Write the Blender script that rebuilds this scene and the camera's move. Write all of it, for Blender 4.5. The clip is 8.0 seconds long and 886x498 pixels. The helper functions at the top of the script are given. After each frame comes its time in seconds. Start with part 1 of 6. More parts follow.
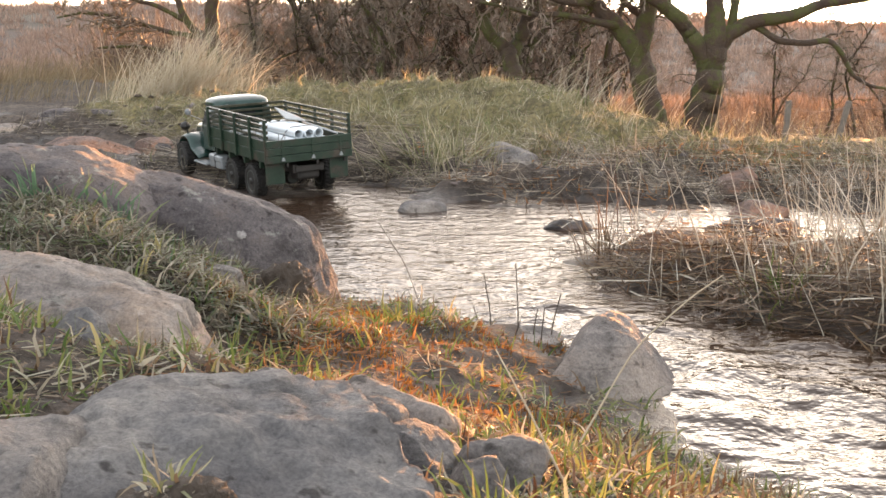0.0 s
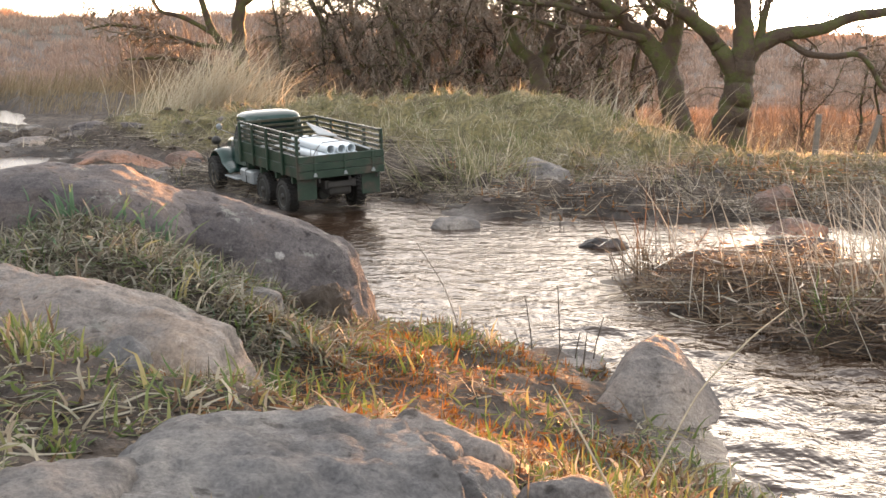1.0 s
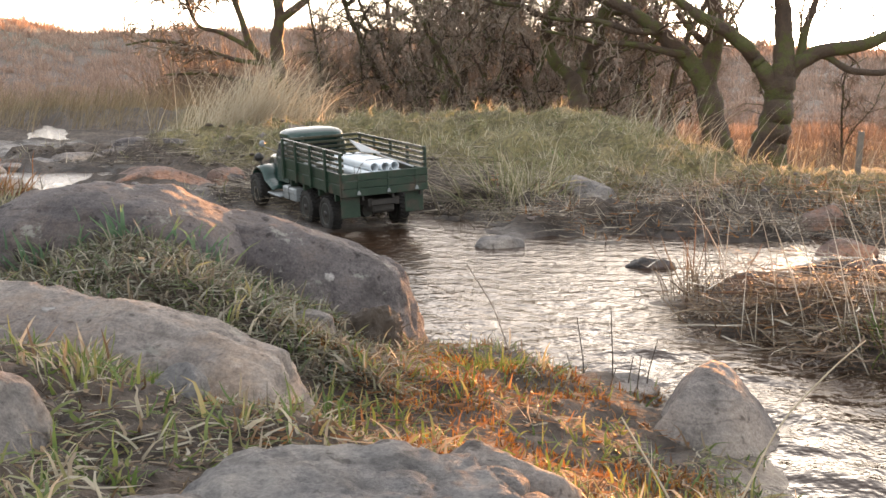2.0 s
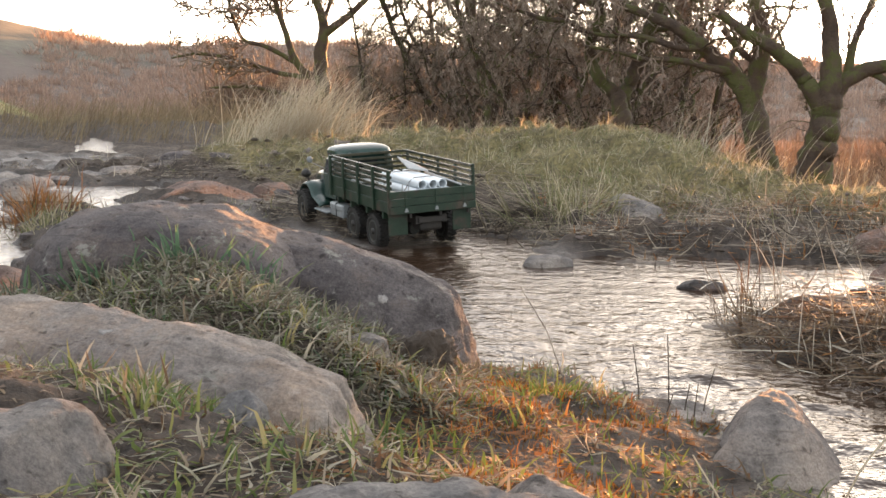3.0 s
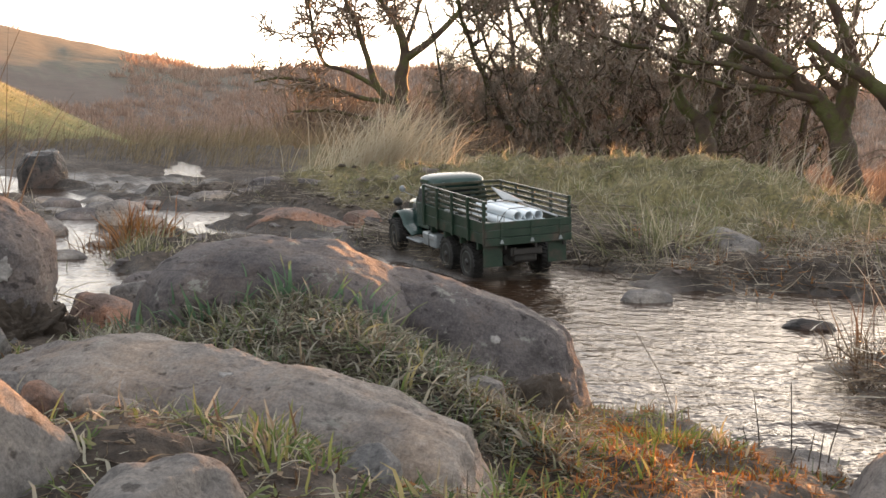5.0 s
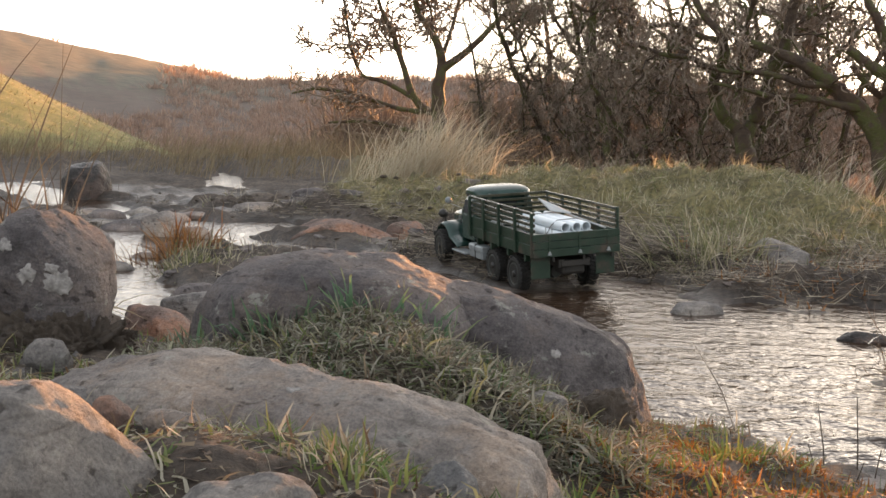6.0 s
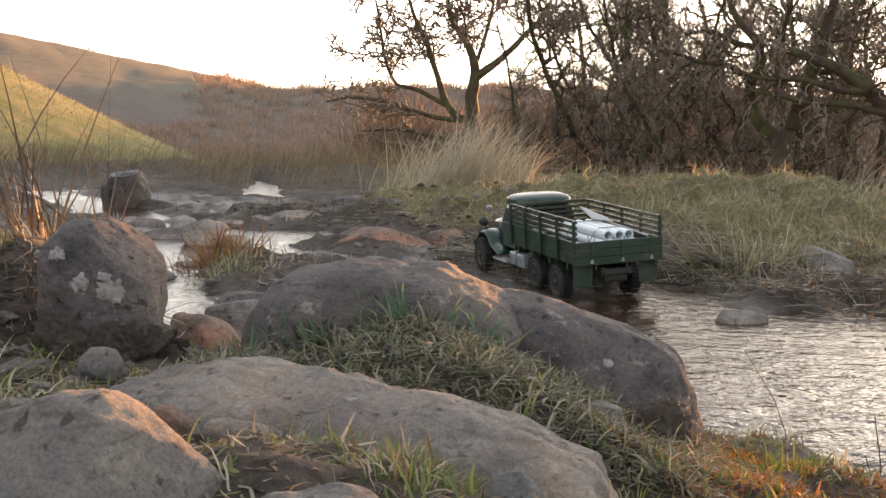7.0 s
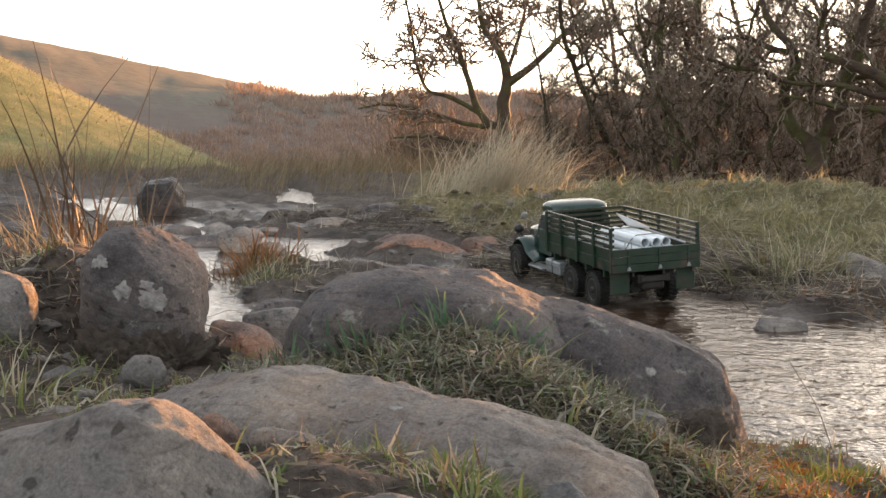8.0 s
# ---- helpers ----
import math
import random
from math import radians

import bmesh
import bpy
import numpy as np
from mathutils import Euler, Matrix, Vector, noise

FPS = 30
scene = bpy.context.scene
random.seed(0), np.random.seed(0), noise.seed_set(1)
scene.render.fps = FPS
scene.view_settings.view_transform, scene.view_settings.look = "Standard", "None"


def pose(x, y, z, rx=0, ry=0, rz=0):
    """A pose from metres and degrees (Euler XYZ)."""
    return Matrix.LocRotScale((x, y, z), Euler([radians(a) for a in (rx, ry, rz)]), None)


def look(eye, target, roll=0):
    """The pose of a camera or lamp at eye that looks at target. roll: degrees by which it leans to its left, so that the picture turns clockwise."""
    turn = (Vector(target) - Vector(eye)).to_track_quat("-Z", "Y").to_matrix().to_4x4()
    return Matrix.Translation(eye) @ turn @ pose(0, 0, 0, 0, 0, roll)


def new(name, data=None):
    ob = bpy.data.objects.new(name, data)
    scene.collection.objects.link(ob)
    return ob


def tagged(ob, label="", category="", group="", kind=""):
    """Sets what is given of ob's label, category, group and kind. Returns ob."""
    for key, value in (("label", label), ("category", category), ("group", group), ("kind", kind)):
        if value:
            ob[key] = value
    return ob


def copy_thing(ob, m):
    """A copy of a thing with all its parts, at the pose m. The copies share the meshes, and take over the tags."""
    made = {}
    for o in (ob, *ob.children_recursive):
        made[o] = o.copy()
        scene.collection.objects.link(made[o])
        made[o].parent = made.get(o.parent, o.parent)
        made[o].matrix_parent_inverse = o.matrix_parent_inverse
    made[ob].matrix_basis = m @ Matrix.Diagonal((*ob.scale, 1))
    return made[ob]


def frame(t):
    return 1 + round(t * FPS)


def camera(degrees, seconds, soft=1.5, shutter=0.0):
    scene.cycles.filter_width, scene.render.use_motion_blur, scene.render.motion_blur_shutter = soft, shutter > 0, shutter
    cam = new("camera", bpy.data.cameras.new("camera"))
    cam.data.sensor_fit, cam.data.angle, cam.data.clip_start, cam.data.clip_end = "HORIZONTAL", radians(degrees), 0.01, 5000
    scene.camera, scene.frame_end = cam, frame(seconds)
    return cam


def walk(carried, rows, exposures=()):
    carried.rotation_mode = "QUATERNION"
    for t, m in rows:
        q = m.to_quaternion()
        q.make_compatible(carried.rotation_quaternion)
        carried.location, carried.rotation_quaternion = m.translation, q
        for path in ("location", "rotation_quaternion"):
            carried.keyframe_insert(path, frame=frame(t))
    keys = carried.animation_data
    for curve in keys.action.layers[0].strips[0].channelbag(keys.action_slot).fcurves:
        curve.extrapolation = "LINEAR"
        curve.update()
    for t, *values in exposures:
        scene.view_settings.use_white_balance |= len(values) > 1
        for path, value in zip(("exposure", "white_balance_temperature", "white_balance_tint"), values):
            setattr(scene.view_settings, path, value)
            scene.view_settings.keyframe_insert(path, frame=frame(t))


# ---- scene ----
cam = camera(38.6, 8.0)
PATH = [
    (0, (0.004, 0.015, 0.343), (-0.009, 1.987, 0.01), -0.0),
    (0.5, (-0.004, 0.028, 0.347), (-0.033, 2.001, 0.02), -0.0),
    (1, (-0.014, 0.039, 0.35), (-0.065, 2.014, 0.035), 0.1),
    (1.5, (-0.023, 0.049, 0.352), (-0.1, 2.025, 0.049), 0.1),
    (3, (-0.047, 0.07, 0.361), (-0.218, 2.045, 0.091), 0.5),
    (3.5, (-0.055, 0.081, 0.365), (-0.256, 2.054, 0.105), 0.7),
    (4, (-0.065, 0.094, 0.366), (-0.298, 2.064, 0.117), 0.8),
    (4.5, (-0.076, 0.097, 0.369), (-0.338, 2.065, 0.128), 0.9),
    (6, (-0.114, 0.103, 0.373), (-0.461, 2.061, 0.155), 0.7),
    (6.5, (-0.123, 0.104, 0.374), (-0.495, 2.058, 0.162), 0.6),
    (7, (-0.133, 0.104, 0.373), (-0.531, 2.053, 0.167), 0.5),
    (7.5, (-0.139, 0.105, 0.373), (-0.561, 2.05, 0.173), 0.4),
    (8, (-0.143, 0.105, 0.374), (-0.59, 2.045, 0.178), 0.3),
]
walk(cam, [(t, look(eye, target, roll)) for t, eye, target, roll in PATH],
     [(0.0, 3.9, 6950, 14), (3.0, 3.65, 6900, 13), (8.0, 3.22, 6850, 12)])

# ---- light ----
SUN_AZ, SUN_EL = 16.2, 1.7          # degrees to the right of +y, degrees up
world = bpy.data.worlds.new("evening_sky")
scene.world = world
world.use_nodes = True
wn = world.node_tree.nodes
sky = wn.new("ShaderNodeTexSky")
sky.sky_type = "NISHITA"
sky.sun_disc = False
sky.sun_elevation = radians(SUN_EL)
sky.sun_rotation = radians(SUN_AZ)
sky.air_density, sky.dust_density, sky.ozone_density = 0.5, 1.7, 0.6
wn["Background"].inputs["Strength"].default_value = 0.15
soft_sky = wn.new("ShaderNodeGamma")          # gamma below 1 compresses the sky's glow near the sun
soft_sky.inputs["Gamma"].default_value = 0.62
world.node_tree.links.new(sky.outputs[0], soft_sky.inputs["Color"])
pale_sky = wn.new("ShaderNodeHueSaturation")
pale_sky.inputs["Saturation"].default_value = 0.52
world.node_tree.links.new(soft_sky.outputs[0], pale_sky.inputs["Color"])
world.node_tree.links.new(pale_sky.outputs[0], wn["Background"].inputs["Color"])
sun = new("sun", bpy.data.lights.new("sun", "SUN"))
sun.data.energy, sun.data.angle, sun.data.color = 2.0, radians(0.5), (1.0, 0.42, 0.13)
sd = Vector((math.sin(radians(SUN_AZ)) * math.cos(radians(SUN_EL)), math.cos(radians(SUN_AZ)) * math.cos(radians(SUN_EL)), math.sin(radians(SUN_EL))))
sun.matrix_world = look(sd * 50, (0, 0, 0))

# ---- materials ----


def nodes_of(name):
    m = bpy.data.materials.new(name)
    m.use_nodes = True
    t = m.node_tree
    return m, t.nodes, t.links, t.nodes["Principled BSDF"]


def ramp_of(n, stops):
    r = n.new("ShaderNodeValToRGB")
    while len(r.color_ramp.elements) < len(stops):
        r.color_ramp.elements.new(0.5)
    for e, (p, c) in zip(r.color_ramp.elements, stops):
        e.position, e.color = p, (*c, 1)
    return r


def noise_of(n, l, coord, scale, detail=4, rough=0.6):
    t = n.new("ShaderNodeTexNoise")
    t.inputs["Scale"].default_value, t.inputs["Detail"].default_value, t.inputs["Roughness"].default_value = scale, detail, rough
    l.new(coord, t.inputs["Vector"])
    return t


def surface(name, stops, big=4.0, fine=60.0, rough=(0.6, 0.9), bump=0.4, bump_dist=0.004, metal=0.0, amount=0.35, spec=0.5):
    """A mottled surface: a colour ramp over large patches, grain over it, and a fine relief. Object coordinates in metres."""
    m, n, l, b = nodes_of(name)
    co = n.new("ShaderNodeTexCoord").outputs["Object"]
    a, f = noise_of(n, l, co, big, 5), noise_of(n, l, co, fine, 6, 0.7)
    r = ramp_of(n, stops)
    l.new(a.outputs["Fac"], r.inputs[0])
    g = ramp_of(n, [(0.25, (0.45, 0.45, 0.45)), (0.75, (1.35, 1.35, 1.35))])
    l.new(f.outputs["Fac"], g.inputs[0])
    mx = n.new("ShaderNodeMix")
    mx.data_type, mx.blend_type = "RGBA", "MULTIPLY"
    mx.inputs["Factor"].default_value = amount
    l.new(r.outputs[0], mx.inputs["A"])
    l.new(g.outputs[0], mx.inputs["B"])
    l.new(mx.outputs["Result"], b.inputs["Base Color"])
    rr = n.new("ShaderNodeMapRange")
    rr.inputs["To Min"].default_value, rr.inputs["To Max"].default_value = rough
    l.new(f.outputs["Fac"], rr.inputs["Value"])
    l.new(rr.outputs[0], b.inputs["Roughness"])
    b.inputs["Metallic"].default_value = metal
    b.inputs["Specular IOR Level"].default_value = spec
    bp = n.new("ShaderNodeBump")
    bp.inputs["Strength"].default_value, bp.inputs["Distance"].default_value = bump, bump_dist
    l.new(f.outputs["Fac"], bp.inputs["Height"])
    l.new(bp.outputs[0], b.inputs["Normal"])
    return m


def blade_stuff(name, stops, through_light=0.45, rough=0.6):
    """Thin blades: colour by blade, a little light comes through."""
    m, n, l, b = nodes_of(name)
    geo = n.new("ShaderNodeNewGeometry")
    r = ramp_of(n, stops)
    l.new(geo.outputs["Random Per Island"], r.inputs[0])
    l.new(r.outputs[0], b.inputs["Base Color"])
    b.inputs["Roughness"].default_value = rough
    tr = n.new("ShaderNodeBsdfTranslucent")
    l.new(r.outputs[0], tr.inputs["Color"])
    mx = n.new("ShaderNodeMixShader")
    mx.inputs[0].default_value = through_light
    l.new(b.outputs[0], mx.inputs[1])
    l.new(tr.outputs[0], mx.inputs[2])
    l.new(mx.outputs[0], n["Material Output"].inputs["Surface"])
    return m


def rock_stuff(name, base, lichen=0.5, tint=(0.20, 0.12, 0.085), tint_at=0.62):
    """Weathered sandstone: grey and pinkish patches, pits, pale lichen spots."""
    m, n, l, b = nodes_of(name)
    co = n.new("ShaderNodeTexCoord").outputs["Object"]
    a, f, q = noise_of(n, l, co, 11, 9, 0.72), noise_of(n, l, co, 150, 8, 0.75), noise_of(n, l, co, 45, 6, 0.65)
    lo = tuple(c * 0.5 for c in base)
    hi = tuple(min(1, c * 1.6) for c in base)
    r = ramp_of(n, [(0.36, lo), (0.47, base), (tint_at - 0.04, tint), (0.70, hi)])
    l.new(a.outputs["Fac"], r.inputs[0])
    g = ramp_of(n, [(0.28, (0.3, 0.3, 0.31)), (0.43, (0.95, 0.95, 0.95)), (0.58, (1.15, 1.15, 1.13)), (0.74, (1.6, 1.57, 1.5))])
    l.new(f.outputs["Fac"], g.inputs[0])
    mx = n.new("ShaderNodeMix")
    mx.data_type, mx.blend_type = "RGBA", "MULTIPLY"
    mx.inputs["Factor"].default_value = 0.75
    l.new(r.outputs[0], mx.inputs["A"])
    l.new(g.outputs[0], mx.inputs["B"])
    sk = noise_of(n, l, co, 430, 4, 0.6)
    sr = ramp_of(n, [(0.36, (0.45, 0.45, 0.46)), (0.5, (1, 1, 1)), (0.64, (1.5, 1.5, 1.45))])
    l.new(sk.outputs["Fac"], sr.inputs[0])
    mx3 = n.new("ShaderNodeMix")
    mx3.data_type, mx3.blend_type = "RGBA", "MULTIPLY"
    mx3.inputs["Factor"].default_value = 0.35
    l.new(mx.outputs["Result"], mx3.inputs["A"])
    l.new(sr.outputs[0], mx3.inputs["B"])
    # dark cracks along the bedding
    mp = n.new("ShaderNodeMapping")
    mp.inputs["Scale"].default_value = (0.35, 0.8, 2.2)
    mp.inputs["Rotation"].default_value = (0.2, 0.25, 0.4)
    l.new(co, mp.inputs["Vector"])
    vn = noise_of(n, l, mp.outputs[0], 12, 2, 0.5)
    vr = ramp_of(n, [(0.482, (1, 1, 1)), (0.5, (0.45, 0.42, 0.4)), (0.518, (1, 1, 1))])
    l.new(vn.outputs["Fac"], vr.inputs[0])
    mx4 = n.new("ShaderNodeMix")
    mx4.data_type, mx4.blend_type = "RGBA", "MULTIPLY"
    mx4.inputs["Factor"].default_value = 0.45
    l.new(mx3.outputs["Result"], mx4.inputs["A"])
    l.new(vr.outputs[0], mx4.inputs["B"])
    mx = mx4
    # broad dark stains and pale worn patches
    st = noise_of(n, l, co, 4.5, 3, 0.55)
    tr = ramp_of(n, [(0.36, (0.55, 0.55, 0.58)), (0.5, (1, 1, 1)), (0.64, (1.4, 1.36, 1.3))])
    l.new(st.outputs["Fac"], tr.inputs[0])
    mx5 = n.new("ShaderNodeMix")
    mx5.data_type, mx5.blend_type = "RGBA", "MULTIPLY"
    mx5.inputs["Factor"].default_value = 0.8
    l.new(mx.outputs["Result"], mx5.inputs["A"])
    l.new(tr.outputs[0], mx5.inputs["B"])
    mx = mx5
    # small dark weathering pits
    pit = noise_of(n, l, co, 62, 3, 0.5)
    pr = ramp_of(n, [(0.31, (0.3, 0.28, 0.27)), (0.37, (1, 1, 1))])
    l.new(pit.outputs["Fac"], pr.inputs[0])
    mx6 = n.new("ShaderNodeMix")
    mx6.data_type, mx6.blend_type = "RGBA", "MULTIPLY"
    mx6.inputs["Factor"].default_value = 0.85
    l.new(mx.outputs["Result"], mx6.inputs["A"])
    l.new(pr.outputs[0], mx6.inputs["B"])
    mx = mx6
    # lichen: pale crusty spots with a sharp edge
    sp = noise_of(n, l, co, 38, 8, 0.72)
    lr = ramp_of(n, [(0.60, (0, 0, 0)), (0.64, (lichen, lichen, lichen))])
    l.new(sp.outputs["Fac"], lr.inputs[0])
    mx2 = n.new("ShaderNodeMix")
    mx2.data_type = "RGBA"
    l.new(lr.outputs[0], mx2.inputs["Factor"])
    l.new(mx.outputs["Result"], mx2.inputs["A"])
    mx2.inputs["B"].default_value = (0.42, 0.42, 0.36, 1)
    l.new(mx2.outputs["Result"], b.inputs["Base Color"])
    b.inputs["Roughness"].default_value = 0.82
    b.inputs["Specular IOR Level"].default_value = 0.35
    add = n.new("ShaderNodeMath")
    add.operation = "MULTIPLY_ADD"
    l.new(q.outputs["Fac"], add.inputs[0])
    add.inputs[1].default_value = 1.0
    l.new(f.outputs["Fac"], add.inputs[2])
    bp = n.new("ShaderNodeBump")
    bp.inputs["Strength"].default_value, bp.inputs["Distance"].default_value = 1.0, 0.0065
    l.new(add.outputs[0], bp.inputs["Height"])
    l.new(bp.outputs[0], b.inputs["Normal"])
    return m


ROCK_PURPLE = rock_stuff("purple_grey_sandstone", (0.165, 0.143, 0.141), 0.5, (0.19, 0.152, 0.136))
ROCK_TAN = rock_stuff("tan_sandstone", (0.33, 0.285, 0.258), 0.35, (0.34, 0.262, 0.212))
ROCK_GREY = rock_stuff("blue_grey_stone", (0.25, 0.226, 0.213), 0.15, (0.29, 0.254, 0.23))
ROCK_WET = rock_stuff("dark_wet_stone", (0.055, 0.047, 0.044), 0.05, (0.10, 0.07, 0.06))
ROCK_WET.node_tree.nodes["Principled BSDF"].inputs["Roughness"].default_value = 0.35
ROCK_SLATE = rock_stuff("blue_grey_slab_stone", (0.21, 0.198, 0.196), 0.12, (0.25, 0.232, 0.22))
ROCK_WARM = rock_stuff("warm_grey_stone", (0.28, 0.245, 0.225), 0.1, (0.30, 0.25, 0.22))
ROCK_PINK = rock_stuff("pinkish_sandstone", (0.26, 0.18, 0.15), 0.3, (0.34, 0.18, 0.12))

GRASS_DRY = blade_stuff("dry_straw_blades", [(0.0, (0.20, 0.14, 0.08)), (0.4, (0.36, 0.28, 0.17)), (0.75, (0.48, 0.40, 0.27)), (1.0, (0.30, 0.22, 0.12))])
GRASS_MIX = blade_stuff("mixed_turf_blades", [(0.0, (0.13, 0.075, 0.04)), (0.18, (0.27, 0.20, 0.13)), (0.4, (0.42, 0.37, 0.28)), (0.55, (0.50, 0.46, 0.36)), (0.66, (0.22, 0.24, 0.09)), (0.85, (0.12, 0.17, 0.05)), (1.0, (0.34, 0.28, 0.13))])
GRASS_GREY = blade_stuff("grey_green_turf_blades", [(0.0, (0.09, 0.072, 0.053)), (0.3, (0.21, 0.18, 0.135)), (0.5, (0.40, 0.375, 0.30)), (0.62, (0.13, 0.105, 0.07)), (0.8, (0.13, 0.155, 0.075)), (1.0, (0.32, 0.29, 0.215))])
# dead-leaf browns pushed to orange, as if the low sun lay on them
LITTER = blade_stuff("rusty_sunlit_leaf_litter", [(0.0, (0.10, 0.05, 0.025)), (0.5, (0.27, 0.12, 0.04)), (0.85, (0.36, 0.17, 0.06)), (1.0, (0.22, 0.16, 0.09))], 0.4)
# rusty moss, saturated to carry the orange glow of the low sun
MOSS = blade_stuff("rusty_sunlit_moss", [(0.0, (0.07, 0.03, 0.012)), (0.35, (0.20, 0.085, 0.02)), (0.7, (0.36, 0.145, 0.028)), (1.0, (0.16, 0.13, 0.03))], 0.5, 0.8)
DEBRIS = blade_stuff("grey_brown_stalk_litter", [(0.0, (0.05, 0.036, 0.026)), (0.4, (0.12, 0.09, 0.065)), (0.7, (0.28, 0.23, 0.165)), (1.0, (0.50, 0.42, 0.32))], 0.2)
GRASS_GREEN = blade_stuff("green_blades", [(0.0, (0.07, 0.115, 0.03)), (0.5, (0.125, 0.18, 0.05)), (0.85, (0.22, 0.235, 0.07)), (1.0, (0.36, 0.30, 0.15))])
GRASS_BLUE = blade_stuff("blue_green_blades", [(0.0, (0.09, 0.16, 0.09)), (0.6, (0.13, 0.21, 0.12)), (1.0, (0.22, 0.25, 0.12))])
GRASS_RUST = blade_stuff("rusty_dead_blades", [(0.0, (0.055, 0.032, 0.02)), (0.45, (0.13, 0.075, 0.04)), (0.8, (0.22, 0.15, 0.085)), (1.0, (0.19, 0.15, 0.10))], 0.25)
GRASS_MOUND = blade_stuff("grey_green_blades", [(0.0, (0.11, 0.125, 0.05)), (0.35, (0.19, 0.19, 0.09)), (0.65, (0.34, 0.30, 0.19)), (1.0, (0.48, 0.42, 0.31))])
SEDGE = blade_stuff("brown_sedge_blades", [(0.0, (0.11, 0.085, 0.045)), (0.5, (0.19, 0.145, 0.085)), (1.0, (0.30, 0.24, 0.15))], 0.5)
REED = blade_stuff("pale_reed_blades", [(0.0, (0.20, 0.145, 0.085)), (0.5, (0.33, 0.265, 0.17)), (0.8, (0.46, 0.41, 0.32)), (1.0, (0.26, 0.22, 0.14))], 0.15)
RUSH = blade_stuff("bleached_rush_stems", [(0.0, (0.24, 0.20, 0.14)), (0.5, (0.42, 0.37, 0.29)), (1.0, (0.56, 0.51, 0.42))], 0.1)
TWIG = surface("brown_twig", [(0.3, (0.16, 0.12, 0.092)), (0.7, (0.29, 0.225, 0.17))], 3, 50, bump=0.2)
BARK = surface("mossy_oak_bark", [(0.3, (0.05, 0.032, 0.021)), (0.48, (0.085, 0.056, 0.037)), (0.58, (0.085, 0.09, 0.022)), (0.75, (0.11, 0.074, 0.048))], 5, 40, bump=1.0, bump_dist=0.03)
LICHEN = surface("pale_lichen", [(0.3, (0.15, 0.135, 0.125)), (0.5, (0.25, 0.228, 0.212)), (0.7, (0.36, 0.33, 0.31))], 160, 400, bump=0.5, bump_dist=0.001)
WIRE = surface("rusty_fence_wire", [(0.3, (0.16, 0.11, 0.08)), (0.7, (0.30, 0.24, 0.19))], 20, 200, (0.3, 0.6), metal=0.7)
POST = surface("grey_weathered_post", [(0.3, (0.10, 0.085, 0.07)), (0.7, (0.20, 0.17, 0.14))], 12, 90, bump=0.8)
SCRUB = blade_stuff("russet_scrub", [(0.0, (0.085, 0.058, 0.042)), (0.5, (0.14, 0.097, 0.07)), (1.0, (0.20, 0.145, 0.10))], 0.25)
STRAW = surface("pale_straw", [(0.3, (0.30, 0.235, 0.15)), (0.7, (0.42, 0.34, 0.23))], 60, 300)
STALK = blade_stuff("dead_brown_stalk", [(0.0, (0.07, 0.045, 0.03)), (0.6, (0.15, 0.10, 0.06)), (1.0, (0.32, 0.20, 0.10))], 0.2)
CLOD = surface("trampled_mud", [(0.3, (0.05, 0.036, 0.026)), (0.6, (0.09, 0.065, 0.046)), (0.8, (0.14, 0.10, 0.07))], 20, 150, (0.6, 0.9), 1.0, 0.007)
# paler than the near twigs, standing in for haze over the distance
BUSH = blade_stuff("bare_brown_woodland", [(0.0, (0.24, 0.165, 0.128)), (0.5, (0.30, 0.215, 0.17)), (1.0, (0.38, 0.285, 0.23))], 0.5, 1.0)
PALE = blade_stuff("pale_feathery_grass", [(0.0, (0.40, 0.33, 0.23)), (0.6, (0.52, 0.45, 0.34)), (1.0, (0.58, 0.52, 0.41))], 0.6)

# ---- mesh helpers ----


def mesh_from(name, verts, faces, material, parent=None, smooth=True, label=""):
    """One mesh object from an array of corners and arrays of triangles or quads."""
    verts = np.ascontiguousarray(verts, dtype=np.float32)
    me = bpy.data.meshes.new(name)
    faces = [np.ascontiguousarray(f, dtype=np.int32) for f in (faces if isinstance(faces, list) else [faces]) if len(f)]
    loops = np.concatenate([f.ravel() for f in faces])
    sizes = np.concatenate([np.full(len(f), f.shape[1], np.int32) for f in faces])
    starts = np.concatenate([[0], np.cumsum(sizes)[:-1]]).astype(np.int32)
    me.vertices.add(len(verts))
    me.vertices.foreach_set("co", verts.ravel())
    me.loops.add(len(loops))
    me.loops.foreach_set("vertex_index", loops)
    me.polygons.add(len(sizes))
    me.polygons.foreach_set("loop_start", starts)
    me.polygons.foreach_set("use_smooth", np.full(len(sizes), smooth, dtype=bool))
    me.update(calc_edges=True)
    if material:
        me.materials.append(material)
    ob = new(name, me)
    if parent:
        ob.parent = parent
    if label:
        tagged(ob, label)
    return ob


def part(name, bm, material, parent, label="", smooth=False):
    me = bpy.data.meshes.new(name)
    for f in bm.faces:
        f.smooth = smooth
    bm.to_mesh(me)
    bm.free()
    me.materials.append(material)
    ob = new(name, me)
    ob.parent = parent
    if label:
        tagged(ob, label)
    return ob


def lattice(ix, iy, iz, seed):
    h = (ix * 374761393 + iy * 668265263 + iz * 2147483647 + seed * 1274126177) & 0xFFFFFFFF
    h = ((h ^ (h >> 13)) * 1274126177) & 0xFFFFFFFF
    return ((h ^ (h >> 16)) & 0xFFFF) / 65535.0 * 2 - 1


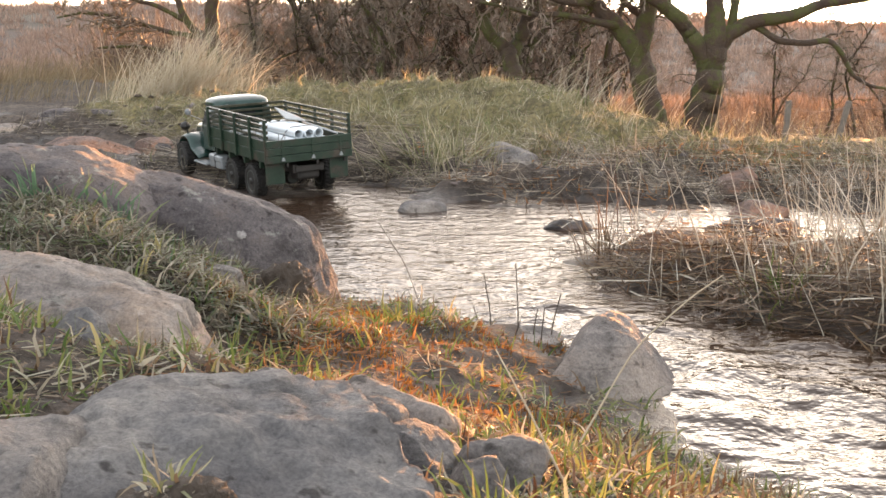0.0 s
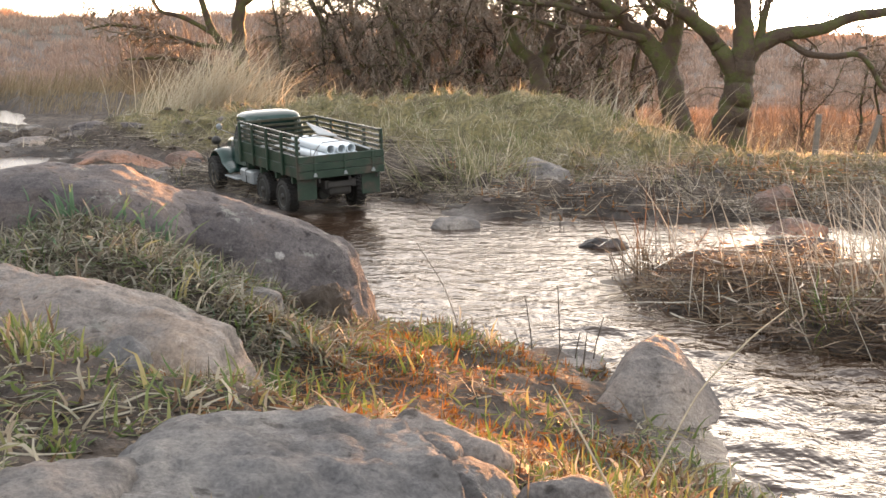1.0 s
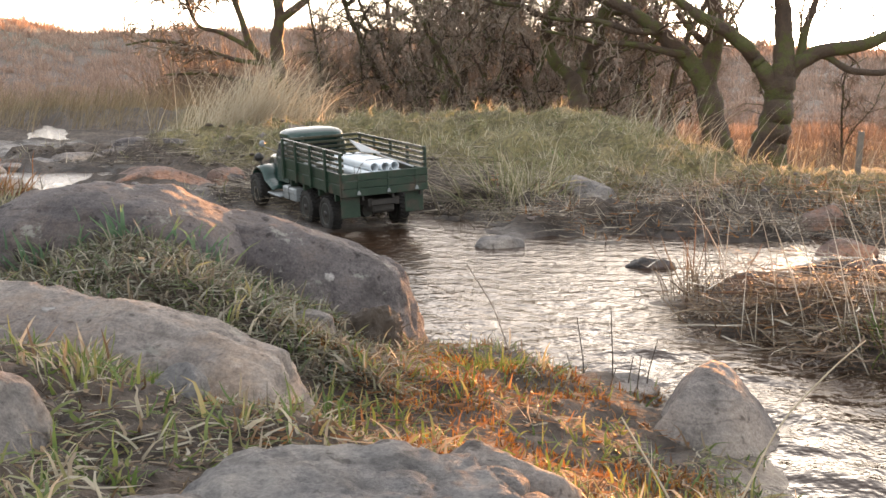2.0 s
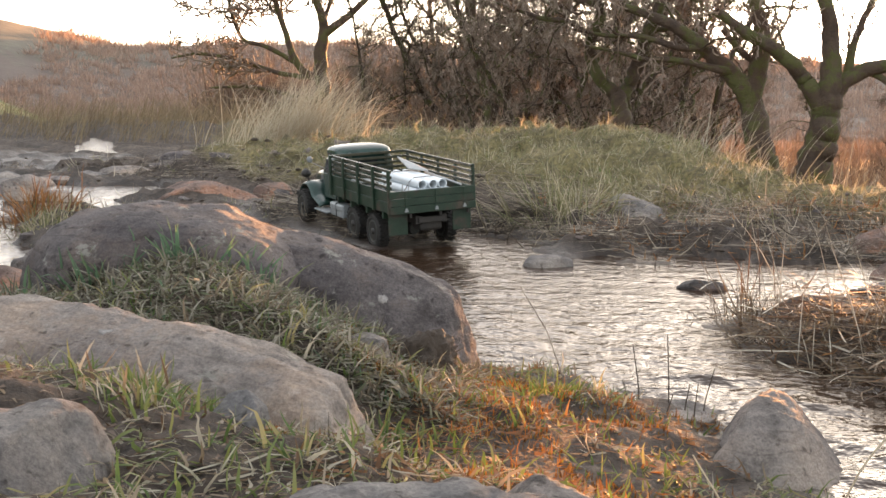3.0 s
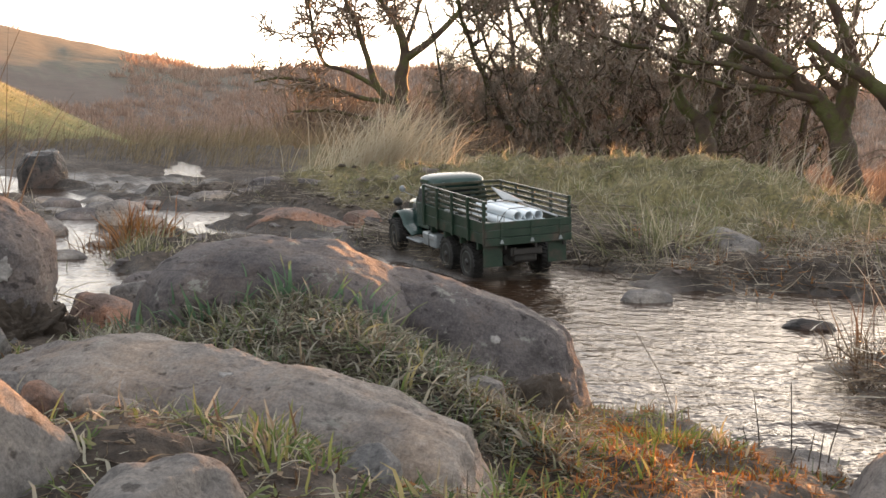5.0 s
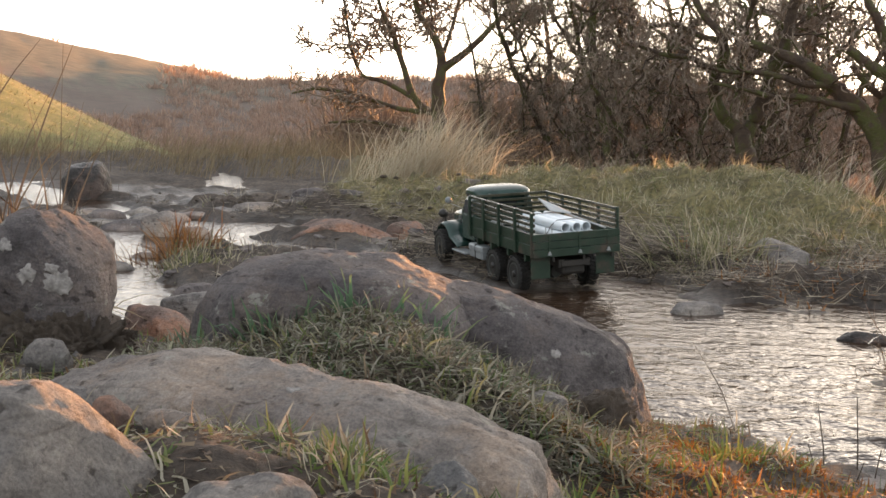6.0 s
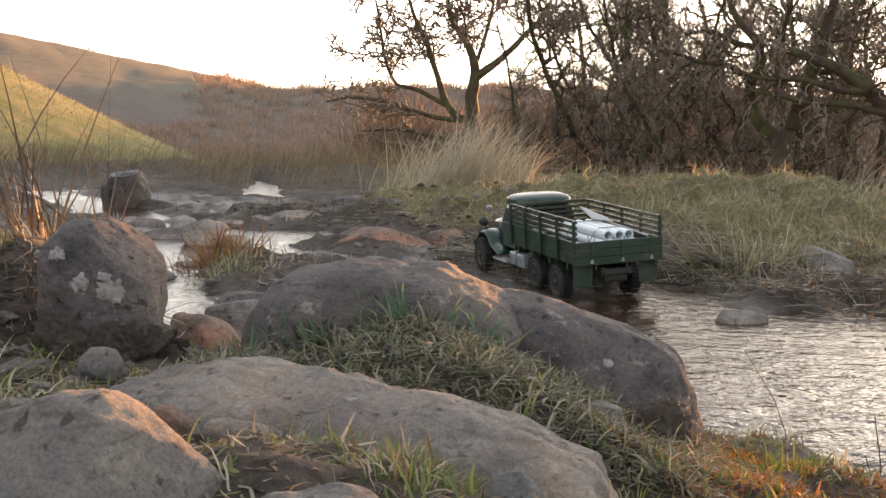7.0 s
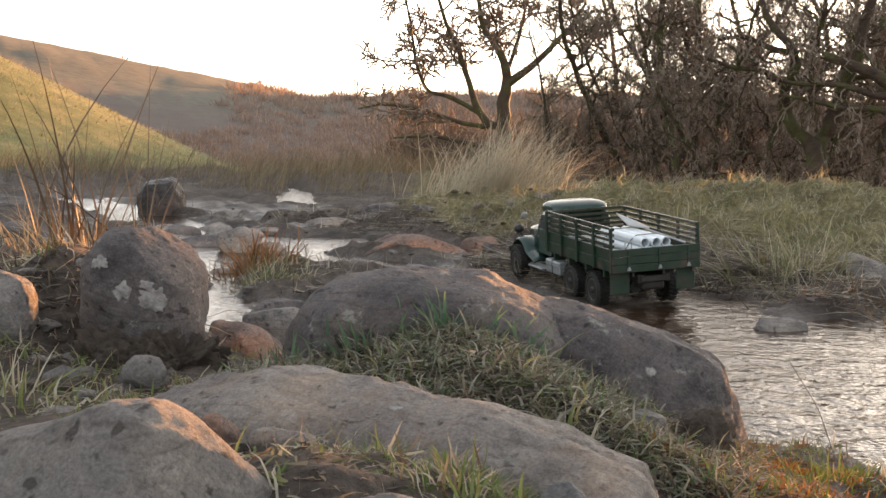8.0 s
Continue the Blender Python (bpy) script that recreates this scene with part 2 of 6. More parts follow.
def vnoise(x, y, z=0.0, seed=0):
    """Smooth value noise in -1..1 over arrays."""
    x, y = np.asarray(x, float), np.asarray(y, float)
    z = np.zeros_like(x) + z
    fx, fy, fz = np.floor(x), np.floor(y), np.floor(z)
    ix, iy, iz = fx.astype(np.int64), fy.astype(np.int64), fz.astype(np.int64)
    u, v, w = x - fx, y - fy, z - fz
    u, v, w = u * u * (3 - 2 * u), v * v * (3 - 2 * v), w * w * (3 - 2 * w)
    out = 0
    for a in (0, 1):
        for b in (0, 1):
            for c in (0, 1):
                k = (u if a else 1 - u) * (v if b else 1 - v) * (w if c else 1 - w)
                out = out + k * lattice(ix + a, iy + b, iz + c, seed)
    return out


def fbm(x, y, z=0.0, seed=0, octaves=4, gain=0.5):
    out, amp, f = 0, 1.0, 1.0
    for o in range(octaves):
        out = out + amp * vnoise(np.asarray(x) * f + 17.3 * o, np.asarray(y) * f - 9.1 * o, np.asarray(z) * f + 3.7 * o, seed + o)
        amp, f = amp * gain, f * 2.03
    return out


def step01(x, a, b):
    t = np.clip((np.asarray(x, float) - a) / (b - a), 0, 1)
    return t * t * (3 - 2 * t)


def edge_distance(x, y, line, closed=False):
    """Distance from points to a polyline, and whether they are inside it when closed."""
    x, y = np.asarray(x, float), np.asarray(y, float)
    best = np.full(x.shape, 1e9)
    inside = np.zeros(x.shape, bool)
    n = len(line)
    for i in range(n if closed else n - 1):
        (ax, ay), (bx, by) = line[i], line[(i + 1) % n]
        dx, dy = bx - ax, by - ay
        t = np.clip(((x - ax) * dx + (y - ay) * dy) / (dx * dx + dy * dy), 0, 1)
        best = np.minimum(best, np.hypot(x - ax - t * dx, y - ay - t * dy))
        if closed and dy:
            inside ^= ((ay > y) != (by > y)) & (x < dx * (y - ay) / dy + ax)
    return best, inside


# ---- the lie of the land: the water stands at z = 0 ----
NEAR_BANK = [(0.9, -0.3), (0.6, 0.4), (0.34, 0.8), (0.24, 0.95), (0.21, 1.05), (0.2, 1.22), (0.1, 1.42), (0.0, 1.46), (-0.05, 1.6),
             (-0.15, 1.62), (-0.45, 1.62), (-0.8, 1.8), (-1.12, 2.15), (-1.42, 2.8), (-1.8, 3.45), (-2.7, 4.6), (-3.6, 5.6)]
FAR_BANK = [(-3.3, 6.0), (-2.4, 5.0), (-1.75, 4.3), (-1.25, 4.05), (-0.9, 3.7), (-0.8, 3.2), (-0.62, 2.98), (-0.3, 2.93), (-0.1, 2.86),
            (0.05, 2.66), (0.16, 2.5), (0.3, 2.56), (0.55, 2.62), (0.8, 2.55), (1.4, 2.4), (3.2, 2.1), (3.2, -0.3)]
STREAM = NEAR_BANK + FAR_BANK
ISLET = [(0.20, 1.98), (0.25, 1.74), (0.37, 1.52), (0.52, 1.38), (0.9, 1.22), (1.6, 1.0), (2.0, 1.5), (1.3, 1.98), (0.75, 2.02), (0.56, 2.08), (0.36, 2.2)]
POND = [(-2.16, 5.6), (-2.05, 5.65), (-2.2, 6.2), (-2.42, 6.75), (-2.6, 6.9), (-2.5, 6.5), (-2.37, 6.1)]
CHANNEL = [(-0.75, 2.42), (-1.15, 2.42), (-1.28, 2.62), (-1.42, 2.97), (-1.56, 3.38), (-1.6, 3.7), (-1.35, 3.5), (-1.12, 3.38), (-0.95, 3.2)]
POOL = [(-1.58, 3.76), (-1.40, 3.86), (-1.27, 3.88)]
UPPER_CHANNEL = [(-3.3, 5.7), (-2.9, 5.3), (-2.5, 4.78), (-2.0, 4.2), (-1.6, 3.9)]
SKYLINE = ([-180, -60, -32, -26, -19, -12, 0, 10, 20, 60, 180], [5, 5, 3.7, 2.5, 1.45, 1.5, 1.3, 0.9, 0.5, 1.5, 5])

HILL = (0.50, 8.1)


def land(x, y, fine=True):
    """Height of the ground."""
    x, y = np.asarray(x, float), np.asarray(y, float)
    r = np.hypot(x, y)
    d, wet = edge_distance(x, y, STREAM, True)
    wob = 0.05 * fbm(x * 4, y * 4, 0, 5, 3)
    s = np.where(wet, -d, d) + wob * np.clip(r * 0.5, 0.3, 2)
    dn, _ = edge_distance(x, y, NEAR_BANK)
    df, _ = edge_distance(x, y, FAR_BANK[:-1])
    near = dn < df
    # near bank: rises to about 0.17
    bank = 0.172 * (1 - np.exp(-np.maximum(s, 0) / 0.62)) + 0.035 * step01(-x, 0.12, 0.42) * step01(s, 0.05, 0.3)
    bank = bank + 0.05 * np.exp(-(((x + 0.05) / 0.35) ** 2 + ((y - 0.55) / 0.25) ** 2))
    bank = bank + 0.12 * np.exp(-(((x + 1.12) / 0.22) ** 2 + ((y - 1.5) / 0.3) ** 2))
    bank = bank + 0.066 * np.exp(-(((x + 0.40) / 0.18) ** 2 + ((y - 1.25) / 0.13) ** 2)) + 0.034 * np.exp(-(((x + 0.26) / 0.11) ** 2 + ((y - 1.10) / 0.07) ** 2))
    bank = bank + 0.042 * np.exp(-(((x + 0.22) / 0.17) ** 2 + ((y - 0.79) / 0.09) ** 2))
    bank = bank + 0.10 * np.exp(-(((x + 0.85) / 0.09) ** 2 + ((y - 1.40) / 0.11) ** 2))
    bank = bank * np.where(y > 1.9, 0.55, 1.0)
    # far side: mud flat, then a grassy mound
    marsh = step01(-x, 1.3, 1.8) * step01(y, 4.4, 5.0) * (1 - step01(y, 6.6, 7.4))
    flat = 0.045 * (1 - np.exp(-np.maximum(s, 0) / 0.35)) * (1 - 0.75 * marsh)
    mound = 0.115 * np.exp(-(((x + 0.12) / 0.9) ** 2 + ((y - 4.6) / 0.7) ** 2)) + 0.015 * np.exp(-(((x - 0.9) / 0.7) ** 2 + ((y - 4.0) / 0.7) ** 2))
    far = flat + mound - 0.25 * step01(x, 0.25, 1.3) * step01(y, 3.1, 4.6) * (1 - step01(y, 6.5, 9.5))
    up = np.where(near, bank, far)
    shallow = step01(-x, 0.5, 1.0) * step01(y, 2.2, 2.7)
    dc = np.minimum(edge_distance(x, y, CHANNEL)[0], np.minimum(edge_distance(x, y, UPPER_CHANNEL)[0] - 0.03, edge_distance(x, y, POOL)[0] - 0.12))
    run = 1 - step01(dc, 0.05, 0.16)
    deep = -np.minimum(-np.minimum(s, 0) * 0.3, 0.07) * (1 - shallow) + shallow * (0.022 - 0.046 * run)
    z = np.where(s > 0, up, deep)
    z = z + shallow * step01(-s, 0.0, 0.1) * 0.026 * fbm(x * 7, y * 9, 0, 31, 4, 0.6)
    di, isl = edge_distance(x, y, ISLET, True)
    di = np.where(isl, di, -di) + 0.03 * fbm(x * 7, y * 7, 0, 8, 3)
    z = np.where(di > -0.05, np.maximum(z, np.minimum(0.034, di * 0.36) + 0.012 * fbm(x * 9, y * 9, 0, 33, 3)), z)
    dp, pd = edge_distance(x, y, POND, True)
    z = np.where(pd, -0.015, z)
    # the ground falls away behind the mound, into a valley
    side = step01(x, -1.5, -0.1)
    drop = np.clip(y - 5.4, 0, None) * side + np.clip(y - 8.5, 0, None) * (1 - side) * 0.6
    z = z - np.minimum(drop * 0.115, 1.1) - np.clip(r - 22, 0, 60) * 0.05
    # grassy hillside
    hill = HILL[0] * np.logaddexp(0, (-x - HILL[1]) * 1.6) / 1.6 * np.exp(-(((y - 20) / 7.5) ** 2)) * step01(y, 8, 16)
    z = z + hill
    # far moor
    az = np.degrees(np.arctan2(x, np.where(r < 1e-6, 1e-6, y)))
    sky_el = np.interp(az, *SKYLINE)
    rise = step01(r, 55, 420)
    z = z * (1 - rise) + rise * (np.minimum(r, 420) * np.tan(np.radians(sky_el)) + 0.004 * np.minimum(r, 420) * fbm(x / 60, y / 60, 0, 12, 3))
    # firm track under the truck's wheels
    tx, ty = math.sin(radians(-30.4)), math.cos(radians(-30.4))
    al, ac = (x + 0.292) * tx + (y - 2.657) * ty, np.abs((x + 0.292) * ty - (y - 2.657) * tx)
    on = (1 - step01(ac, 0.105, 0.14)) * step01(al, 0.0, 0.08) * (1 - step01(al, 0.62, 0.78))
    z = z * (1 - on) + on * (0.004 + 0.018 * np.clip(al - 0.10, -0.05, 0.6))
    if fine:
        mud = step01(s, -0.02 - 0.02 * (1 - near), 0.05 + 0.10 * (1 - near)) * (1 - step01(r, 9, 20))
        lumps = np.where(near, 0.010, (0.036 + 0.008 * step01(y, 3.0, 3.6)) * (1 - 0.7 * marsh))
        seen = 1 - step01(np.abs(az + 3), 36, 43)
        mud = mud * seen
        z = z + (1 - 0.75 * on) * mud * lumps * (fbm(x * 13, y * 13, 0, 21, 4, 0.6)) + (0.0025 + 0.004 * (y > 2.2)) * fbm(x * 45, y * 45, 0, 25, 2) * (r < 6) * (1 - 0.7 * on) * seen
        z = z + (r > 30) * 0.25 * fbm(x / 4, y / 4, 0, 44, 3) * step01(r, 30, 60)
    return z


def ground_at(x, y):
    return float(land(np.array([x]), np.array([y]))[0])


def polar_sheet(name, material, fine_az, coarse_az, radii, height):
    az = np.radians(np.concatenate([np.arange(*fine_az), np.arange(*coarse_az)]))
    rr, aa = np.meshgrid(radii, az, indexing="ij")
    x, y = rr * np.sin(aa), rr * np.cos(aa)
    v = np.stack([x, y, height(x, y)], -1).reshape(-1, 3)
    n, k = len(radii), len(az)
    i, j = np.meshgrid(np.arange(n - 1), np.arange(k), indexing="ij")
    j2 = (j + 1) % k
    q = np.stack([i * k + j, (i + 1) * k + j, (i + 1) * k + j2, i * k + j2], -1).reshape(-1, 4)
    q = q[:, ::-1]
    v = np.vstack([v, [[0, 0, v[:k, 2].mean()]]])
    c = len(v) - 1
    jj = np.arange(k)
    cap = np.stack([np.full(k, c), jj, (jj + 1) % k], -1)[:, ::-1]
    return mesh_from(name, v, [q, cap], material)


def ground_stuff():
    m, n, l, b = nodes_of("ground_soil_and_turf")
    pos = n.new("ShaderNodeNewGeometry").outputs["Position"]
    a, f = noise_of(n, l, pos, 5, 6, 0.65), noise_of(n, l, pos, 70, 6, 0.7)
    big = noise_of(n, l, pos, 0.35, 6, 0.6)
    soil = ramp_of(n, [(0.3, (0.032, 0.024, 0.018)), (0.5, (0.065, 0.048, 0.037)), (0.7, (0.125, 0.094, 0.072))])
    l.new(a.outputs["Fac"], soil.inputs[0])
    turf = ramp_of(n, [(0.3, (0.085, 0.064, 0.036)), (0.5, (0.15, 0.125, 0.052)), (0.7, (0.22, 0.175, 0.09))])
    l.new(a.outputs["Fac"], turf.inputs[0])
    hill = ramp_of(n, [(0.32, (0.07, 0.09, 0.025)), (0.5, (0.14, 0.15, 0.045)), (0.68, (0.27, 0.22, 0.08))])
    mid = noise_of(n, l, pos, 1.3, 8, 0.7)
    l.new(mid.outputs["Fac"], hill.inputs[0])
    wood = ramp_of(n, [(0.35, (0.068, 0.045, 0.035)), (0.6, (0.09, 0.06, 0.046)), (0.75, (0.115, 0.078, 0.059))])
    l.new(big.outputs["Fac"], wood.inputs[0])
    moor = ramp_of(n, [(0.35, (0.06, 0.054, 0.038)), (0.55, (0.10, 0.088, 0.058)), (0.7, (0.125, 0.112, 0.075))])
    l.new(big.outputs["Fac"], moor.inputs[0])
    col = soil.outputs[0]
    for nm, src in (("turf", turf), ("hill", hill), ("wood", wood), ("moor", moor)):
        at = n.new("ShaderNodeAttribute")
        at.attribute_name = nm
        mx = n.new("ShaderNodeMix")
        mx.data_type = "RGBA"
        l.new(at.outputs["Fac"], mx.inputs["Factor"])
        l.new(col, mx.inputs["A"])
        l.new(src.outputs[0], mx.inputs["B"])
        col = mx.outputs["Result"]
    g = ramp_of(n, [(0.32, (0.35, 0.34, 0.33)), (0.5, (0.95, 0.95, 0.95)), (0.68, (1.75, 1.72, 1.65))])
    l.new(f.outputs["Fac"], g.inputs[0])
    mx = n.new("ShaderNodeMix")
    mx.data_type, mx.blend_type = "RGBA", "MULTIPLY"
    mx.inputs["Factor"].default_value = 0.95
    l.new(col, mx.inputs["A"])
    l.new(g.outputs[0], mx.inputs["B"])
    at = n.new("ShaderNodeAttribute")
    at.attribute_name = "wet"
    damp = n.new("ShaderNodeMix")
    damp.data_type, damp.blend_type = "RGBA", "MULTIPLY"
    damp.inputs["B"].default_value = (0.65, 0.62, 0.6, 1)
    l.new(at.outputs["Fac"], damp.inputs["Factor"])
    l.new(mx.outputs["Result"], damp.inputs["A"])
    l.new(damp.outputs["Result"], b.inputs["Base Color"])
    rr = n.new("ShaderNodeMapRange")
    rr.inputs["To Min"].default_value, rr.inputs["To Max"].default_value = 0.92, 0.45
    l.new(at.outputs["Fac"], rr.inputs["Value"])
    l.new(rr.outputs[0], b.inputs["Roughness"])
    bp = n.new("ShaderNodeBump")
    bp.inputs["Strength"].default_value, bp.inputs["Distance"].default_value = 0.9, 0.008
    l.new(f.outputs["Fac"], bp.inputs["Height"])
    l.new(bp.outputs[0], b.inputs["Normal"])
    return m


def turf_line(x, y):
    """Above zero where grass covers the far bank."""
    return y + 0.35 * fbm(x * 1.5, y * 1.5, 0, 61, 4) + 0.12 * fbm(x * 7, y * 7, 0, 62, 3) + 0.25 * x - 3.6 + 0.42 * step01(x, -0.4, 0.15) - 1.3 * step01(-x, 1.0, 1.5) * (1 - step01(y, 6.3, 7.2)) - 4.0 * step01(-x, 1.5, 2.2)


GROUND = ground_stuff()
ground = polar_sheet("ground", GROUND, (-46, 40, 0.30), (40, 314, 4), np.concatenate([np.geomspace(0.15, 0.45, 30)[:-1], np.geomspace(0.45, 7.0, 335)[:-1], np.geomspace(7.0, 1500, 120)]), land)
tagged(ground, "muddy stream bank rising to turf, valley and moor", "ground", kind="structure")
gv = np.empty(len(ground.data.vertices) * 3, np.float32)
ground.data.vertices.foreach_get("co", gv)
gv = gv.reshape(-1, 3)
gx, gy, gz = gv.T
gr = np.hypot(gx, gy)
gd, gw = edge_distance(gx, gy, STREAM, True)
patch = fbm(gx * 1.5, gy * 1.5, 0, 61, 4)
far_turf = step01(turf_line(gx, gy), -0.1, 0.3) * (1 - gw)
zones = {
    "turf": np.clip(far_turf, 0, 1),
    "hill": step01(gr, 8, 13) * step01(-gx, 3.5, 6),
    "wood": step01(gr + 3 * patch, 26, 34),
    "moor": step01(gr + 40 * patch, 230, 290) * (1 - step01(np.degrees(np.arctan2(gx, gy)), -20, -15)),
    "wet": (1 - step01(gz, 0.004, 0.035)) * (gr < 9) * (gy < 4.9 - 0.3 * gx),
}
for nm, val in zones.items():
    ground.data.attributes.new(nm, "FLOAT", "POINT").data.foreach_set("value", val.astype(np.float32))


def water_stuff():
    m, n, l, b = nodes_of("brown_stream_water")
    pos = n.new("ShaderNodeNewGeometry").outputs["Position"]
    a, f = noise_of(n, l, pos, 26, 3, 0.5), noise_of(n, l, pos, 70, 2, 0.5)
    b.inputs["Base Color"].default_value = (0.045, 0.026, 0.016, 1)
    b.inputs["Roughness"].default_value = 0.09
    b.inputs["IOR"].default_value = 1.33
    add = n.new("ShaderNodeMath")
    add.operation = "MULTIPLY_ADD"
    l.new(f.outputs["Fac"], add.inputs[0])
    add.inputs[1].default_value = 0.35
    l.new(a.outputs["Fac"], add.inputs[2])
    bp = n.new("ShaderNodeBump")
    bp.inputs["Strength"].default_value, bp.inputs["Distance"].default_value = 0.9, 0.008
    l.new(add.outputs[0], bp.inputs["Height"])
    l.new(bp.outputs[0], b.inputs["Normal"])
    return m


def waves(x, y):
    calm = 0.35 + 0.65 * step01(vnoise(x * 1.7, y * 1.7, 0, 91), -0.5, 0.5)
    calm = calm * (0.45 + 0.9 * (1 - step01(np.hypot(x - 0.4, y - 1.2), 0.2, 1.2)))
    return 0.0042 * calm * (fbm(x * 14 + y * 3, y * 17, 0, 77, 3, 0.55))


def water_sheet():
    az = np.radians(np.concatenate([np.arange(-40, 26, 0.22), np.arange(26, 100, 0.8)]))
    radii = np.geomspace(0.55, 8.0, 430)
    rr, aa = np.meshgrid(radii, az, indexing="ij")
    x, y = rr * np.sin(aa), rr * np.cos(aa)
    v = np.stack([x, y, waves(x, y)], -1).reshape(-1, 3)
    n, k = len(radii), len(az)
    i, j = np.meshgrid(np.arange(n - 1), np.arange(k - 1), indexing="ij")
    q = np.stack([i * k + j, i * k + j + 1, (i + 1) * k + j + 1, (i + 1) * k + j], -1).reshape(-1, 4)
    d, wet = edge_distance(x, y, STREAM, True)
    dp, pond = edge_distance(x, y, POND, True)
    low = ((land(x, y, False) < 0.03) & (wet | pond | (d < 0.12) | (dp < 0.1))).ravel()
    q = q[low[q].any(1)]
    used, back = np.unique(q, return_inverse=True)
    return mesh_from("water", v[used], back.reshape(-1, 4), water_stuff())


tagged(water_sheet(), "rippled brown stream water reflecting the bright sky", "water", kind="structure")

# ---- rocks ----
from mathutils.bvhtree import BVHTree

ROCK_SPOTS = []   # footprints, kept free of grass: x, y, half length, half width, turn


def rock(label, x, y, top, half, turn, material, seed, tilt=(0, 0), power=2.6, cuts=10, fine=6, group="", name="rock", shape=None, grain=1.0, spread=1.0, faces=(), crest=None, hard=0.87):
    """A weathered stone: a blunt ellipsoid, flattened by a few broken faces and roughened. half: half length, width, height; crest: how high the top stands along the length."""
    rng = np.random.RandomState(seed)
    bm = bmesh.new()
    bmesh.ops.create_icosphere(bm, subdivisions=fine, radius=1.0)
    p = np.array([v.co[:] for v in bm.verts])
    fcs = np.array([[v.index for v in f.verts] for f in bm.faces])
    bm.free()
    s = (np.abs(p) ** power).sum(1) ** (-1 / power)
    p = p * s[:, None]
    planes = [(rng.normal(size=3), rng.uniform(0.72, 0.98)) for _ in range(cuts)] + [(np.array(q), d) for q, d in faces]
    for nrm, d in planes:
        nrm = nrm / np.linalg.norm(nrm)
        over = p @ nrm - d
        p = p - np.where(over > 0, over * hard, 0)[:, None] * nrm
    o = rng.uniform(0, 50, 3)
    q = p + o
    p = p * (1 + 0.07 * fbm(q[:, 0] * 1.3, q[:, 1] * 1.3, q[:, 2] * 1.3, seed, 3))[:, None]
    h = np.array(half)
    if crest:
        p[:, 2] *= np.where(p[:, 2] > 0, np.interp(p[:, 0], *crest), 1.0)
    p = p * h
    m = h.mean()
    w = p / m + o
    nrm = p / h**2
    nrm /= np.linalg.norm(nrm, axis=1)[:, None]
    crack = -np.maximum(0, 0.12 - np.abs(fbm(w[:, 0] * 2.2, w[:, 1] * 2.2, w[:, 2] * 3.5, seed + 3, 3)))
    p = p + nrm * (grain * m * (0.020 * fbm(w[:, 0] * 3, w[:, 1] * 3, w[:, 2] * 3, seed + 5, 3) + 0.010 * fbm(w[:, 0] * 10, w[:, 1] * 10, w[:, 2] * 14, seed + 9, 4, 0.6) + 0.006 * fbm(w[:, 0] * 24, w[:, 1] * 24, w[:, 2] * 34, seed + 13, 3, 0.7) - 0.05 * np.maximum(0, vnoise(w[:, 0] * 8, w[:, 1] * 8, w[:, 2] * 8, seed + 17) - 0.45) + 0.11 * crack))[:, None]
    if shape:
        p = shape(p)
    rot = np.array(Euler((radians(tilt[0]), radians(tilt[1]), radians(turn))).to_matrix())
    p = p @ rot.T
    p[:, 2] += top - p[:, 2].max()
    ob = mesh_from(name, p, fcs, material)
    ob.location = (x, y, 0)
    ROCK_SPOTS.append((x, y, half[0] * spread, half[1] * spread, radians(turn)))
    return tagged(ob, label, "rock", group)


def lichen(ob, x, y, z, size, seed):
    """A thin crust of pale lichen with a ragged edge, laid on the stone nearest to the given place."""
    bvh = BVHTree.FromPolygons([q.co[:] for q in ob.data.vertices], [q.vertices[:] for q in ob.data.polygons])
    at, nr, _, _ = bvh.find_nearest(Vector((x, y, z)) - ob.location)
    u = nr.orthogonal().normalized()
    w = nr.cross(u)
    rings, k = 7, 40
    v, f = [], []
    for i in range(rings + 1):
        for j in range(k):
            a = j * 2 * math.pi / k
            edge = size * (1 + 0.33 * float(fbm(np.array([math.cos(a) * 2.0]), np.array([math.sin(a) * 2.0]), 0, seed, 5, 0.72)[0]))
            r = edge * i / rings
            p, n2, _, _ = bvh.find_nearest(at + u * r * math.cos(a) + w * r * math.sin(a))
            v.append(p + n2 * (0.0010 if i < rings else 0.0001))
            if i:
                f.append(((i - 1) * k + j, i * k + j, i * k + (j + 1) % k, (i - 1) * k + (j + 1) % k))
    mesh_from("lichen", np.array(v), np.array(f), LICHEN, ob, label="pale crusty lichen")


rock("long purple-grey sandstone boulder half sunk in turf", -0.434, 1.335, 0.231, (0.145, 0.098, 0.125), 3, ROCK_PURPLE, 11, tilt=(9, 0), power=3.5, cuts=1, spread=0.93, crest=((-1, -0.7, -0.25, 0.3, 0.75, 1), (0.90, 0.97, 1.0, 0.96, 0.84, 0.7)))
slope_rock = rock("purple-grey sandstone boulder sloping into the stream", -0.286, 1.40, 0.207, (0.205, 0.095, 0.13), 10, ROCK_PURPLE, 14, tilt=(0, 18.5), power=2.5, cuts=2, spread=0.85, faces=(((0.907, -0.14, 0.41), 0.82),))
tan_rock = rock("long tan sandstone slab bedded in grass", -0.386, 0.988, 0.187, (0.244, 0.075, 0.085), -14, ROCK_TAN, 19, tilt=(0, 4), power=3.0, cuts=1, faces=(((0.98, 0.04, 0.16), 0.90),), crest=((-1, -0.85, -0.4, 0.3, 0.8, 1), (0.7, 0.9, 1.0, 0.98, 0.97, 0.75)))
